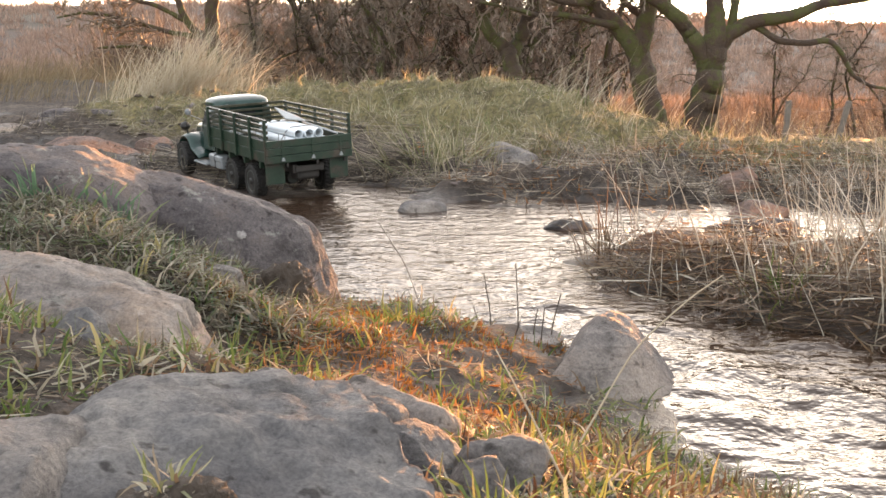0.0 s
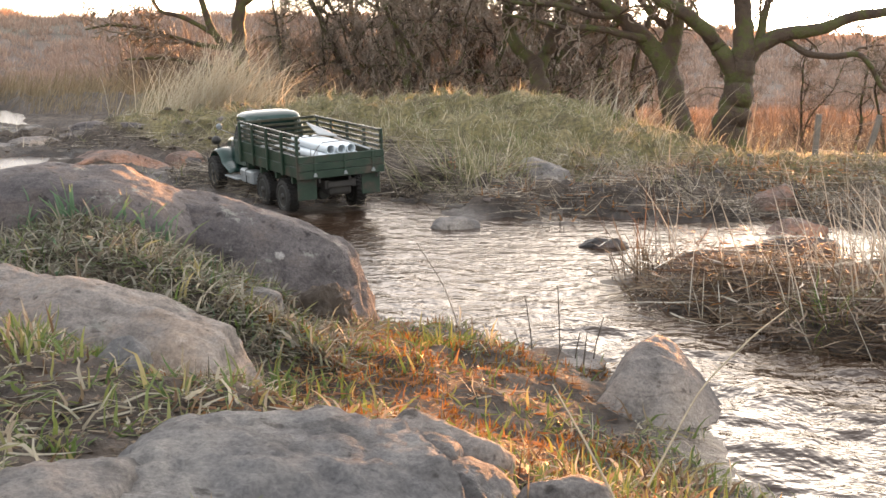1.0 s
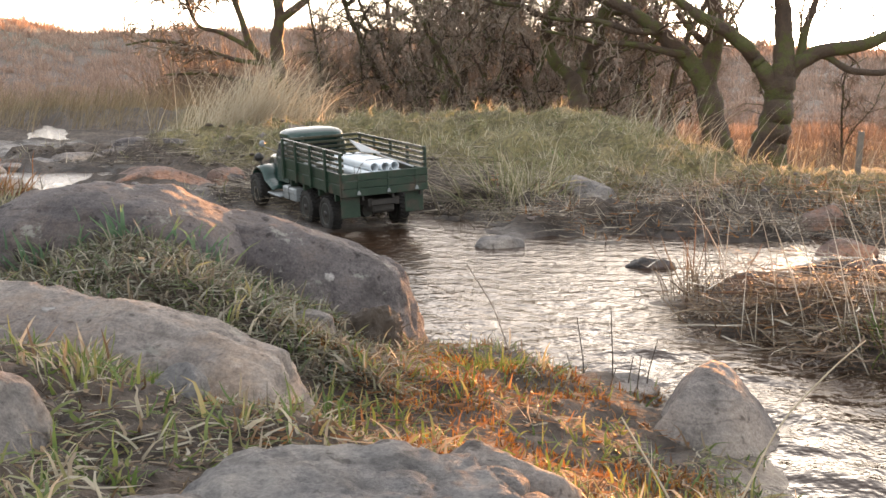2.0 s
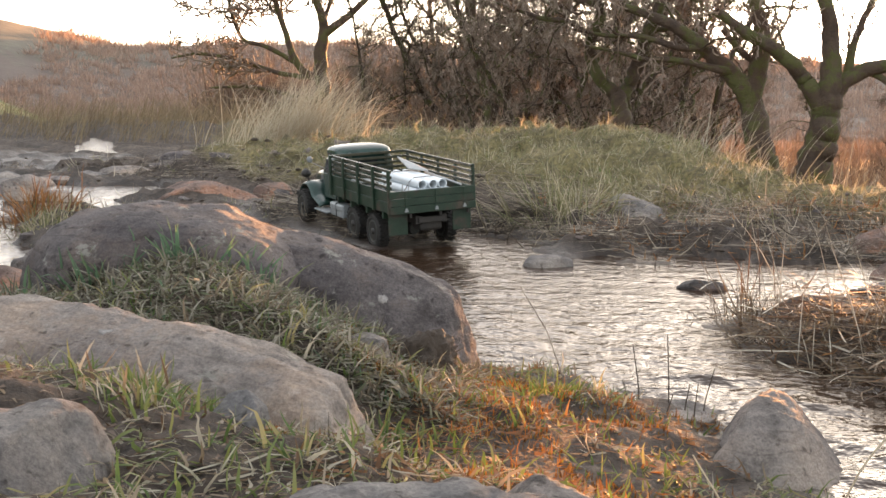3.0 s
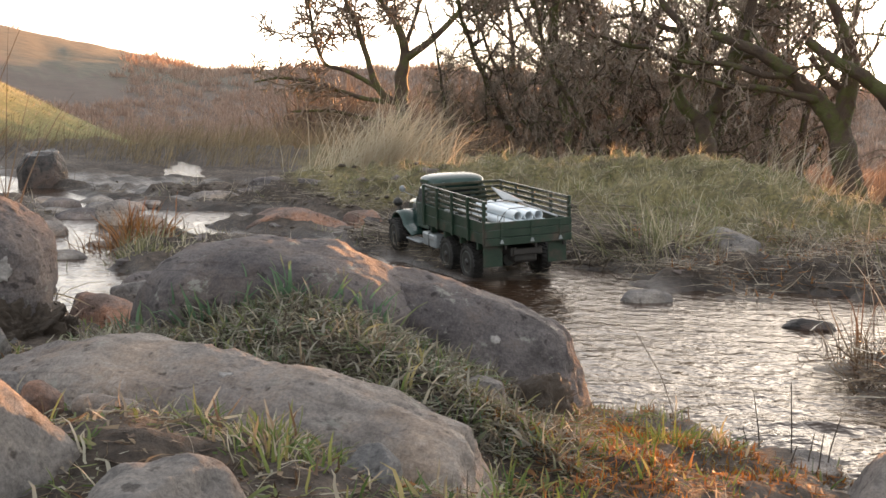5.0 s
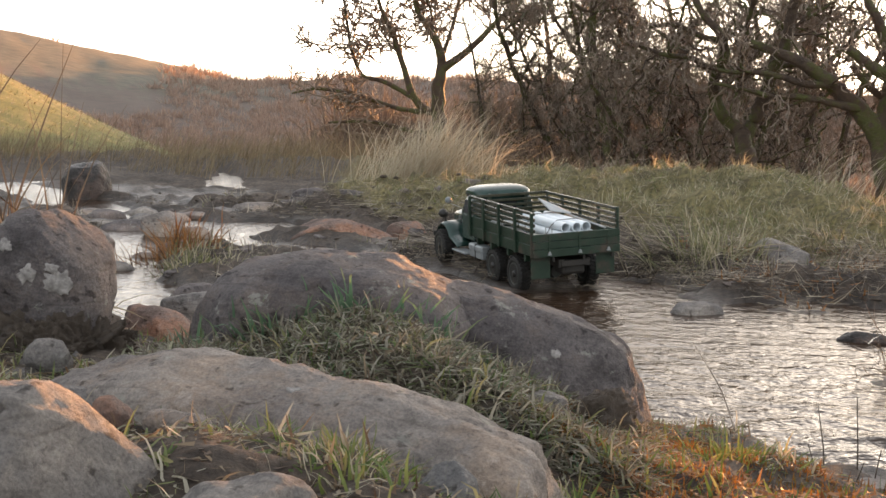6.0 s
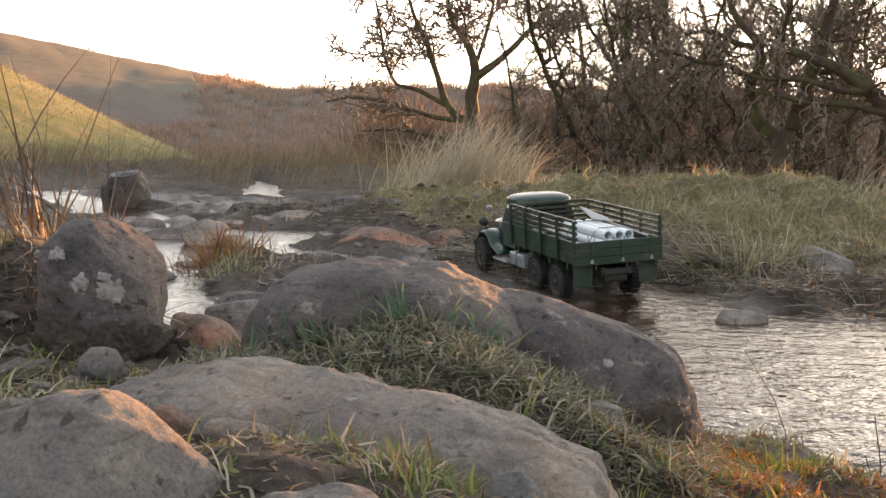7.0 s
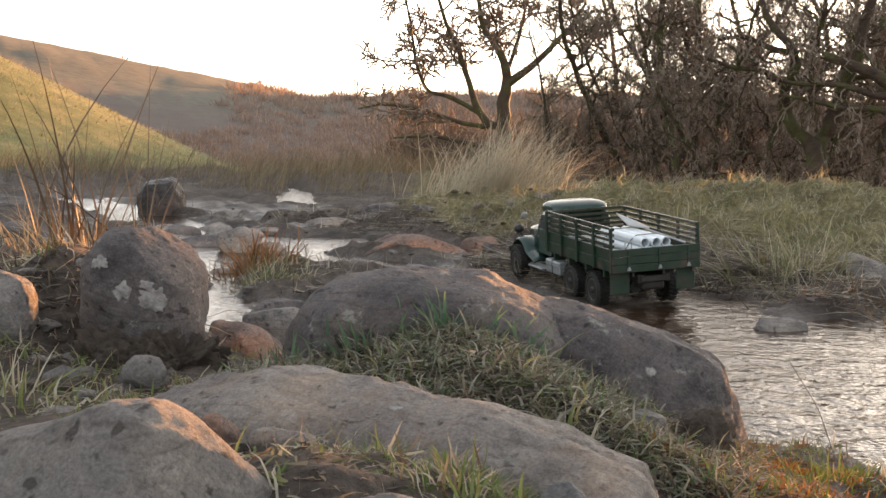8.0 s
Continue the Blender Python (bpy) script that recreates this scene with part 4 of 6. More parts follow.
    for sx in (-1, 1):
        part("side_window", loft_mesh([[(sx * xx, 0.388, 0.040), (sx * xx, 0.452, 0.040), (sx * (xx - 0.002), 0.445, 0.070), (sx * (xx - 0.001), 0.390, 0.072)] for xx in (0.064, 0.0690)]), GLASS, cab, "dark side window")
        part("cab_door", box_mesh((0.0015, 0.072, 0.056), (sx * 0.0685, 0.420, 0.008), soft=0.0006), PAINT_CAB, cab)
        part("door_handle", box_mesh((0.002, 0.010, 0.002), (sx * 0.0702, 0.396, 0.022), soft=0.0005), STEEL, cab)
    part("rear_window", box_mesh((0.05, 0.002, 0.020), (0, 0.3560, 0.062)), GLASS, cab, "dark rear window")
    part("windscreen", box_mesh((0.104, 0.0025, 0.032), (0, 0.464, 0.062), (22, 0, 0)), GLASS, cab, "dark two-part windscreen")
    hood = part("bonnet", loft_mesh([blunt_ring(0.484, 0.086, -0.026, 0.036, 4), blunt_ring(0.525, 0.078, -0.024, 0.035, 3.6), blunt_ring(0.585, 0.066, -0.022, 0.030, 3.4), blunt_ring(0.618, 0.060, -0.020, 0.024, 3.2), blunt_ring(0.625, 0.052, -0.016, 0.016, 3.2)]), PAINT_CAB, tr, "tapered bonnet with side louvres", smooth=True)
    for sx in (-1, 1):
        for k in range(5):
            part("louvre", box_mesh((0.002, 0.0035, 0.016), (sx * (0.0405 - 0.001 * k), 0.512 + 0.013 * k, 0.010), (0, 0, sx * -6), 0.0004), STEEL, hood)
    for k in range(6):
        part("grille_bar", box_mesh((0.0025, 0.003, 0.028), (-0.018 + 0.0072 * k, 0.6255, 0.0), soft=0.0004), CHASSIS, hood)
    part("bumper", box_mesh((0.150, 0.007, 0.013), (0, 0.645, -0.034), soft=0.002), CHASSIS, tr, "plain dark bumper")
    for sx in (-1, 1):
        sec = []
        for a in np.linspace(8, 200, 20):
            c, s = math.cos(radians(a)), math.sin(radians(a))
            ry, rz = 0.051, 0.053
            if a > 150:
                k = (a - 150) / 50
                y, z = 0.545 - ry * math.cos(radians(30)) - k * 0.055, -0.048 + rz * 0.5 - k * 0.016
            else:
                y, z = 0.545 + ry * c, -0.048 + rz * s
            out = Vector((0, y - 0.545, z + 0.048)).normalized() * 0.0024 if a <= 150 else Vector((0, 0, 0.0024))
            xi, xo = 0.036, 0.088
            sec.append([(sx * xi, y + out.y, z + out.z + 0.002), (sx * (xo - 0.012), y + out.y, z + out.z + 0.001), (sx * xo, y + out.y * 0.2, z + out.z * 0.2 - 0.002),
                        (sx * xo, y - out.y * 0.6, z - out.z * 0.6 - 0.004), (sx * (xo - 0.012), y - out.y, z - out.z), (sx * xi, y - out.y, z - out.z)])
        wing = part("wing", loft_mesh(sec), PAINT_CAB, tr, "rounded green front wing", smooth=True)
        part("running_board", box_mesh((0.030, 0.085, 0.004), (sx * 0.079, 0.425, -0.048), soft=0.001), GREY_BOX, tr, "scuffed grey running board")
        lamp = part("headlight", lathe_mesh([(-0.009, 0.003), (-0.006, 0.0085), (0.002, 0.0108), (0.008, 0.0108), (0.009, 0.0095)], 18), CHASSIS, tr, "round dark headlight in a wire guard", smooth=True)
        lamp.matrix_basis = pose(sx * 0.066, 0.592, 0.020, 0, 0, 90)
        part("lens", lathe_mesh([(0.0088, 0.0094), (0.0112, 0.007), (0.0118, 0.001)], 18), LENS, lamp, smooth=True)
        part("lamp_post", rod_mesh((-0.012, 0, -0.008), (-0.012, 0, -0.022), 0.002, 8), CHASSIS, lamp)
        for a in (0, 90):
            tb = Tubes()
            ring = [(0.0135 * math.cos(t) + 0.002, 0.0135 * math.sin(t) * math.cos(radians(a)), 0.0135 * math.sin(t) * math.sin(radians(a))) for t in np.linspace(0, 2 * math.pi, 20)]
            tb.add(ring, [0.0007] * 20, 5)
            tb.mesh("lamp_guard", CHASSIS, lamp)
        part("mirror_arm", rod_mesh((sx * 0.066, 0.460, 0.046), (sx * 0.098, 0.470, 0.062), 0.0009, 6), STEEL, tr)
        part("mirror", lathe_mesh([(-0.0012, 0.002), (-0.0012, 0.0072), (0.0012, 0.0078), (0.0016, 0.002)], 16), GREY_BOX, tr, "small round mirror", smooth=True).matrix_basis = pose(sx * 0.099, 0.470, 0.068, 0, 0, 80)
    bx = part("side_box", box_mesh((0.026, 0.078, 0.030), (-0.081, 0.318, -0.032), soft=0.003, segs=2), GREY_BOX, tr, "scuffed grey tool box under the bed")
    part("box_lid", box_mesh((0.0275, 0.034, 0.013), (-0.0825, 0.300, -0.0245), soft=0.002), GREY_BOX, bx)
    part("box_lid", box_mesh((0.0275, 0.034, 0.013), (-0.0825, 0.337, -0.0245), soft=0.002), GREY_BOX, bx)
    part("box_strap", box_mesh((0.028, 0.003, 0.032), (-0.0812, 0.3185, -0.032), soft=0.0006), CHASSIS, bx)
    tk = part("fuel_tank", rod_mesh((0.081, 0.245, -0.032), (0.081, 0.325, -0.032), 0.016, 18), PAINT_CAB, tr)
    part("tank_cap", rod_mesh((0.081, 0.30, -0.017), (0.081, 0.30, -0.012), 0.004, 10), STEEL, tk)
    tr.matrix_basis = TRUCK
    return tagged(tr, "weathered green model lorry with a slatted wooden bed", "model truck")


def set_in_bed(ob, label, category, group=""):
    ob.matrix_basis = TRUCK @ ob.matrix_basis
    return tagged(ob, label, category, group)


def solo(name, bm, material, smooth=False):
    me = bpy.data.meshes.new(name)
    for f in bm.faces:
        f.smooth = smooth
    bm.to_mesh(me)
    bm.free()
    me.materials.append(material)
    return new(name, me)

# ---- trees ----


class Tubes:
    """Gathers tapered tubes into one mesh."""

    def __init__(self):
        self.v, self.f, self.n = [], [], 0
        self.twig = 0.0042

    def add(self, pts, rad, sides):
        pts, rad = np.asarray(pts, float), np.asarray(rad, float)
        k = len(pts)
        tan = np.gradient(pts, axis=0)
        tan /= np.linalg.norm(tan, axis=1)[:, None] + 1e-9
        ref = np.array([0.3, 0.9, 0.2]) if abs(tan[0, 2]) > 0.8 else np.array([0, 0, 1.0])
        a = np.cross(tan, ref)
        a /= np.linalg.norm(a, axis=1)[:, None] + 1e-9
        b = np.cross(tan, a)
        ang = np.arange(sides) * 2 * np.pi / sides
        ring = pts[:, None] + rad[:, None, None] * (np.cos(ang)[None, :, None] * a[:, None] + np.sin(ang)[None, :, None] * b[:, None])
        self.v.append(ring.reshape(-1, 3))
        i, j = np.meshgrid(np.arange(k - 1), np.arange(sides if sides > 2 else 1), indexing="ij")
        j2 = (j + 1) % sides
        self.f.append(self.n + np.stack([i * sides + j, i * sides + j2, (i + 1) * sides + j2, (i + 1) * sides + j], -1).reshape(-1, 4))
        self.n += k * sides

    def mesh(self, name, material, parent=None):
        return mesh_from(name, np.vstack(self.v), np.vstack(self.f), material, parent)


def wander(rng, p, d, length, steps, crook, lift):
    """A crooked line of points from p along d."""
    pts = [np.array(p, float)]
    d = np.array(d, float)
    d /= np.linalg.norm(d)
    for _ in range(steps):
        d = d + rng.normal(size=3) * crook + np.array([0, 0, lift])
        d /= np.linalg.norm(d)
        pts.append(pts[-1] + d * length / steps)
    return np.array(pts)


def side_way(rng, d, spread):
    d = d / np.linalg.norm(d)
    o = rng.normal(size=3)
    o -= o @ d * d
    o /= np.linalg.norm(o) + 1e-9
    return d * math.cos(spread) + o * math.sin(spread)


def branch_out(rng, wood, fine, pts, rad, per_m, level, reach, crook=0.32, lift=0.04):
    """Side branches along a limb, per_m of them to a metre, each with its own."""
    k = len(pts)
    length = np.linalg.norm(np.diff(pts, axis=0), axis=1).sum()
    for c in range(int(per_m * length) + 2):
        t = rng.uniform(0.12, 0.99) if c else 0.99
        i = int(t * (k - 1))
        p = pts[i] + (pts[i + 1] - pts[i]) * (t * (k - 1) - i)
        d = side_way(rng, pts[i + 1] - pts[i], rng.uniform(0.45, 1.25))
        ln = reach * rng.uniform(0.45, 1.15) * (1.15 - 0.5 * t)
        r0 = max(min(rad[i] * 0.6, ln * 0.028), wood.twig)
        steps = 5 if level > 2 else 4 if level > 1 else 3
        q = wander(rng, p, d, ln, steps, crook, lift)
        rr = np.linspace(r0, max(r0 * 0.45, wood.twig), steps + 1)
        (wood if r0 > 2.2 * wood.twig else fine).add(q, rr, 5 if r0 > 0.02 else 4 if r0 > 0.012 else 3 if r0 > wood.twig * 1.3 else 2)
        if level > 1:
            branch_out(rng, wood, fine, q, rr, per_m * 1.5, level - 1, reach * 0.52, crook, lift)


def smooth_line(a, per=4):
    """A stem's corners, rounded off."""
    tt = np.linspace(0, len(a) - 1, len(a) * per)
    sm = np.stack([np.interp(tt, np.arange(len(a)), a[:, c]) for c in range(a.shape[1])], -1)
    for _ in range(2):
        sm[1:-1] = (sm[:-2] + 2 * sm[1:-1] + sm[2:]) / 4
    return sm


def oak(label, x, y, base, limbs, seed, per_m=7.0, level=3, reach=0.6, group="", crook=0.32, twig=0.005):
    """A bare tree. limbs: each a list of (dx, dy, height, radius) from the foot or fork outwards, where its side branches begin, and how many it bears."""
    rng = np.random.RandomState(seed)
    tree = new("tree")
    tree.location = (x, y, base)
    trunk, crown = Tubes(), Tubes()
    trunk.twig = twig
    for line, bare, rich in limbs:
        sm = smooth_line(np.array(line, float))
        sm[:, 1] += np.cumsum(rng.normal(size=len(sm)) * 0.012)
        pts = sm[:, :3] + rng.normal(size=(len(sm), 3)) * sm[:, 3:4] * 0.07
        rad = sm[:, 3] * (1 + rng.normal(size=len(sm)) * 0.03)
        trunk.add(pts, rad, 12)
        lo = min(int(len(pts) * bare), len(pts) - 3)
        if rich:
            branch_out(rng, trunk, crown, pts[lo:], sm[lo:, 3], per_m * rich, level, reach, crook)
    trunk.mesh("trunk", BARK, tree)
    crown.mesh("crown", TWIG, tree)
    return tagged(tree, label, "tree", group)


oak("thick mossy bare oak leaning over the slope", 2.32, 12.0, -0.62, [
    ([(-0.06, 0, -0.25, 0.30), (-0.01, 0, -0.04, 0.214), (0.04, 0, 0.18, 0.166), (0.09, 0, 0.44, 0.145), (0.12, 0, 0.65, 0.134), (0.13, 0, 0.86, 0.123), (0.15, 0, 1.12, 0.091), (0.13, 0, 1.33, 0.08), (0.08, 0, 1.63, 0.064), (-0.08, 0, 2.04, 0.043)], 0.75, 0.8),
    ([(0.09, 0, 0.70, 0.10), (-0.05, 0, 0.92, 0.08), (-0.13, 0, 1.02, 0.075), (-0.24, 0, 1.15, 0.07), (-0.42, 0, 1.28, 0.064), (-0.64, 0, 1.38, 0.059), (-0.9, 0, 1.58, 0.038)], 0.35, 1.0),
    ([(0.13, 0, 0.76, 0.10), (0.26, 0, 0.98, 0.075), (0.5, 0, 1.1, 0.067), (0.85, -0.1, 1.14, 0.054), (1.1, -0.1, 1.26, 0.048), (1.55, -0.2, 1.31, 0.038), (1.97, -0.2, 1.38, 0.027)], 0.2, 1.0),
    ([(0.45, 0, 1.07, 0.038), (0.54, 0, 1.04, 0.032), (0.69, -0.1, 0.91, 0.032), (0.97, -0.1, 0.89, 0.029), (1.18, -0.1, 0.93, 0.027), (1.33, -0.1, 0.74, 0.024), (1.38, -0.1, 0.6, 0.021), (1.59, -0.1, 0.49, 0.016), (1.81, -0.1, 0.47, 0.011)], 0.2, 0.8),
    ([(0.29, 0, 1.01, 0.048), (0.32, 0, 1.23, 0.04), (0.38, 0, 1.43, 0.032), (0.5, 0, 1.74, 0.021)], 0.1, 1.6)], 5, 5.5, 3, 0.42)
oak("mossy bare oak with two stems", 1.95, 12.3, -0.45, [
    ([(0.02, 0, -0.25, 0.23), (-0.02, 0, -0.05, 0.165), (-0.05, 0, 0.15, 0.132), (-0.11, 0, 0.45, 0.121), (-0.18, 0, 0.68, 0.115), (-0.32, 0, 0.84, 0.088), (-0.5, 0, 1.02, 0.077), (-0.68, 0, 1.17, 0.066), (-0.92, 0, 1.33, 0.055), (-1.35, 0, 1.48, 0.038)], 0.55, 1.0),
    ([(-0.16, 0, 0.60, 0.10), (-0.09, 0, 0.88, 0.093), (-0.06, 0, 1.17, 0.082), (-0.12, 0, 1.48, 0.06), (-0.35, 0, 1.9, 0.033)], 0.4, 1.0),
    ([(-0.36, 0, 0.88, 0.04), (-0.54, 0, 0.92, 0.036), (-0.86, 0, 0.99, 0.03), (-1.15, 0, 0.98, 0.025), (-1.4, 0, 1.06, 0.019), (-1.72, 0, 1.11, 0.011)], 0.2, 1.0),
    ([(-0.58, 0, 1.09, 0.04), (-0.86, 0, 1.1, 0.033), (-1.19, 0, 1.21, 0.027), (-1.51, 0, 1.2, 0.019), (-1.83, 0, 1.27, 0.014)], 0.2, 1.0),
    ([(-0.08, 0, 0.96, 0.038), (-0.27, 0, 1.06, 0.033), (-0.44, 0, 1.27, 0.027)], 0.2, 0.8)], 9, 7, 3, 0.5)
oak("slim mossy oak forked low", 0.60, 12.6, -0.35, [
    ([(0.03, 0, -0.3, 0.16), (0.02, 0, 0.05, 0.12), (0.02, 0, 0.24, 0.101), (0.0, 0, 0.4, 0.084), (-0.03, 0, 0.52, 0.084), (-0.12, 0, 0.61, 0.068), (-0.23, 0, 0.71, 0.062), (-0.31, 0, 0.89, 0.056), (-0.31, 0, 1.1, 0.051), (-0.2, 0, 1.26, 0.048), (-0.26, 0, 1.47, 0.039), (-0.47, 0, 1.68, 0.034), (-0.58, 0, 2.0, 0.025)], 0.55, 1.0),
    ([(-0.02, 0, 0.46, 0.075), (0.07, 0, 0.65, 0.068), (0.13, 0, 0.78, 0.068), (0.24, 0, 1.18, 0.062), (0.34, 0, 1.39, 0.056), (0.38, 0, 1.67, 0.051), (0.49, 0, 2.04, 0.039)], 0.55, 1.0),
    ([(0.23, 0, 1.15, 0.028), (0.42, 0, 1.2, 0.025), (0.67, 0, 1.15, 0.02)], 0.2, 1.0),
    ([(-0.31, 0, 1.1, 0.034), (-0.51, 0, 1.26, 0.028), (-0.77, 0, 1.27, 0.023), (-1.04, 0, 1.37, 0.017)], 0.2, 1.0),
    ([(-0.26, 0, 1.42, 0.034), (-0.41, 0, 1.44, 0.028), (-0.68, 0, 1.58, 0.023), (-0.94, 0, 1.55, 0.017)], 0.2, 1.0)], 15, 8, 3, 0.5)
oak("spreading bare oak in the valley", -4.6, 25, -1.3, [
    ([(0.05, 0, -0.5, 0.24), (0.03, 0, 0.5, 0.18), (0.01, 0, 1.02, 0.168), (-0.04, 0, 1.58, 0.145), (-0.08, 0, 2.14, 0.134), (0.03, 0, 2.66, 0.095), (-0.1, 0, 3.08, 0.078), (-0.45, 0, 3.53, 0.056), (-0.52, 0, 3.7, 0.05), (-0.62, 0, 4.41, 0.034)], 0.6, 0.8),
    ([(-0.02, 0, 2.45, 0.09), (0.57, 0, 2.85, 0.067), (1.01, 0, 3.33, 0.05), (1.31, 0, 3.62, 0.039), (1.56, 0, 4.05, 0.028)], 0.25, 0.9),
    ([(-0.06, 0, 1.60, 0.09), (-0.37, 0, 1.69, 0.078), (-0.6, 0, 1.97, 0.073), (-0.78, 0, 2.53, 0.061), (-0.97, 0, 3.11, 0.05), (-1.23, 0, 3.64, 0.039), (-1.43, 0, 4.31, 0.028)], 0.4, 0.8),
    ([(-0.57, 0, 1.91, 0.05), (-1.18, 0, 2.25, 0.045), (-1.65, 0, 2.32, 0.039), (-1.86, 0, 2.92, 0.034), (-1.95, 0, 3.65, 0.028), (-2.07, 0, 4.21, 0.017)], 0.2, 1.0),
    ([(-0.37, 0, 1.63, 0.056), (-0.89, 0, 1.69, 0.045), (-1.71, 0, 1.96, 0.039), (-2.53, 0, 2.1, 0.028), (-3.07, 0, 1.98, 0.017)], 0.15, 0.6),
    ([(-0.2, 0, 1.2, 0.05), (-0.8, 0, 1.3, 0.045), (-1.5, 0, 1.45, 0.035), (-2.3, 0, 1.4, 0.02)], 0.15, 0.4),
    ([(-0.03, 0, 2.64, 0.045), (0.13, 0, 3.08, 0.039), (0.29, 0, 3.63, 0.034), (0.39, 0, 4.28, 0.022)], 0.2, 0.9)], 21, 5.0, 3, 1.0, twig=0.0135)

# bare winter thicket behind the mound
trng = np.random.RandomState(77)
thicket = []
for i in range(8):
    limbs = []
    tall = trng.uniform(4.4, 6.2)
    up = wander(trng, (0, 0, -0.3), (trng.uniform(-0.25, 0.25), 0, 1), tall, 12, 0.20, 0.05)
    limbs.append(([(*q, 0.062 * (1 - 0.065 * j)) for j, q in enumerate(up)], 0.5, 0.8))
    for k in range(17):
        j = 1 + int(10 * (k + trng.uniform(0, 0.9)) / 17)
        a = trng.uniform(0, 6.28)
        q = wander(trng, up[j], (math.cos(a), math.sin(a), trng.uniform(0.0, 1.0)), trng.uniform(0.8, 1.6), 8, 0.34, 0.015)
        limbs.append(([(*v, 0.021 * (1 - 0.09 * m)) for m, v in enumerate(q)], 0.1, 1.0))
    thicket.append(oak("thin bare tree in a dense winter thicket", 0, 60, -20, limbs, 200 + i, 8.0, 3, 0.46, "thicket trees", 0.38, 0.0039))
spots = []
for i in range(38):
    ty = trng.uniform(14.0, 23.0)
    spots.append((math.tan(radians(-4.8 + 12.4 * (i + trng.uniform(-0.6, 0.6)) / 38)) * ty, ty, trng.uniform(0.8, 1.05)))
for i in range(9):
    ty = trng.uniform(13.5, 19.0)
    spots.append((math.tan(radians(trng.uniform(11.5, 21.0))) * ty, ty, trng.uniform(0.30, 0.42)))
for i in range(16):
    ty = trng.uniform(14.5, 21.0)
    spots.append((math.tan(radians(trng.uniform(-8.6, -3.5))) * ty, ty, trng.uniform(0.28, 0.46)))
for i, (tx, ty, size) in enumerate(spots):
    m = pose(tx, ty, ground_at(tx, ty), 0, 0, trng.uniform(0, 360)) @ Matrix.Scale(size, 4)
    if i < 8:
        thicket[i].matrix_basis = m
    else:
        copy_thing(thicket[i % 8], m)


# ---- fence on the slope ----
def fence():
    f = new("wire_fence")
    f.location = (2.42, 8.0, -0.42)
    spots = ((-0.32, 0.0, 0.36, 3), (0.02, 0.1, 0.36, 14), (0.72, 0.15, 0.4, 5), (1.5, 0.3, 0.4, -4))
    tops = []
    for x, y, h, lean in spots:
        bm = box_mesh((0.035, 0.032, h + 0.25), (0, 0, h / 2 - 0.12), soft=0.006)
        pt = part("fence_post", bm, POST, f)
        pt.matrix_basis = pose(x, y, 0, 0, lean, 0)
        tops.append([(x + z * math.tan(radians(lean)), y, z) for z in (h * 0.3, h * 0.6, h * 0.88)])
    for k in range(3):
        for a, b in zip(tops, tops[1:]):
            tb = Tubes()
            tb.add([tuple(a[k][c] + (b[k][c] - a[k][c]) * t - (0.03 * 4 * t * (1 - t) if c == 2 else 0) for c in range(3)) for t in np.linspace(0, 1, 9)], [0.0028] * 9, 5)
            tb.mesh("wire", WIRE, f)
    return tagged(f, "old wire fence with leaning wooden posts", "fence")


fence()

# ---- the truck and its load ----
build_truck()
PR = 0.0100
rows = [(0.0182, (-0.0142, 0.0083, 0.0308)), (0.0358, (-0.0255, -0.003, 0.0195, 0.042)), (0.0534, (-0.0142, 0.0083, 0.0308))]
prng = np.random.RandomState(3)
for z, xs in rows:
    for x in xs:
        y0 = 0.014 + prng.uniform(0, 0.008)
        ob = solo("plastic_pipe", rod_mesh((x, y0, z), (x, y0 + 0.195 + prng.uniform(-0.006, 0.006), z), PR, 22, hollow=0.0016), PIPE)
        for f in ob.data.polygons:
            f.use_smooth = True
        ob.data.set_sharp_from_angle(angle=radians(40))
        set_in_bed(ob, "short white plastic pipe bundled in the truck bed", "pipe", "pipes in the truck bed")
for y in (0.062, 0.172):
    tb = Tubes()
    hull = [(-0.026, 0.0095), (-0.037, 0.036), (-0.027, 0.055), (-0.015, 0.0645), (0.032, 0.0645), (0.043, 0.055), (0.0535, 0.036), (0.042, 0.0095), (-0.026, 0.0085)]
    tb.add([(x, y + 0.004 * math.sin(x * 90), z) for x, z in hull], [0.0009] * len(hull), 6)
    set_in_bed(tb.mesh("cord", CORD), "thin dark cord tied round the pipes", "cord", "cords round the pipes")
bm = loft_mesh([[(0.046, 0.120, 0.0662 + o), (0.052, 0.185, 0.0702 + o), (0.026, 0.240, 0.086 + o), (0.020, 0.165, 0.0682 + o)] for o in (0.0, 0.003)])
set_in_bed(solo("grey_sheet", bm, SHEET), "pale grey pointed sheet leaning on the pipes", "sheet")
for k, (x, z) in enumerate(((-0.046, 0.013), (-0.058, 0.013), (-0.070, 0.0135), (-0.052, 0.024), (-0.064, 0.024))):
    ob = solo("dark_roll", rod_mesh((x, 0.115 + 0.004 * k, z), (x + 0.012, 0.205 + 0.003 * k, z + 0.004), 0.0058, 14, hollow=0.001), CHASSIS, True)
    set_in_bed(ob, "thin dark roll lying beside the pipes", "roll", "dark rolls in the truck bed")
set_in_bed(solo("cardboard_box", box_mesh((0.042, 0.070, 0.026), (-0.066, 0.060, 0.0215), (0, 0, 4), 0.0015), CARD), "buff cardboard box in the corner of the bed", "box")
set_in_bed(solo("grey_board", box_mesh((0.120, 0.050, 0.004), (-0.005, 0.272, 0.034), (0, 3, 6), 0.001), SHEET), "weathered grey board lying across the load", "board")
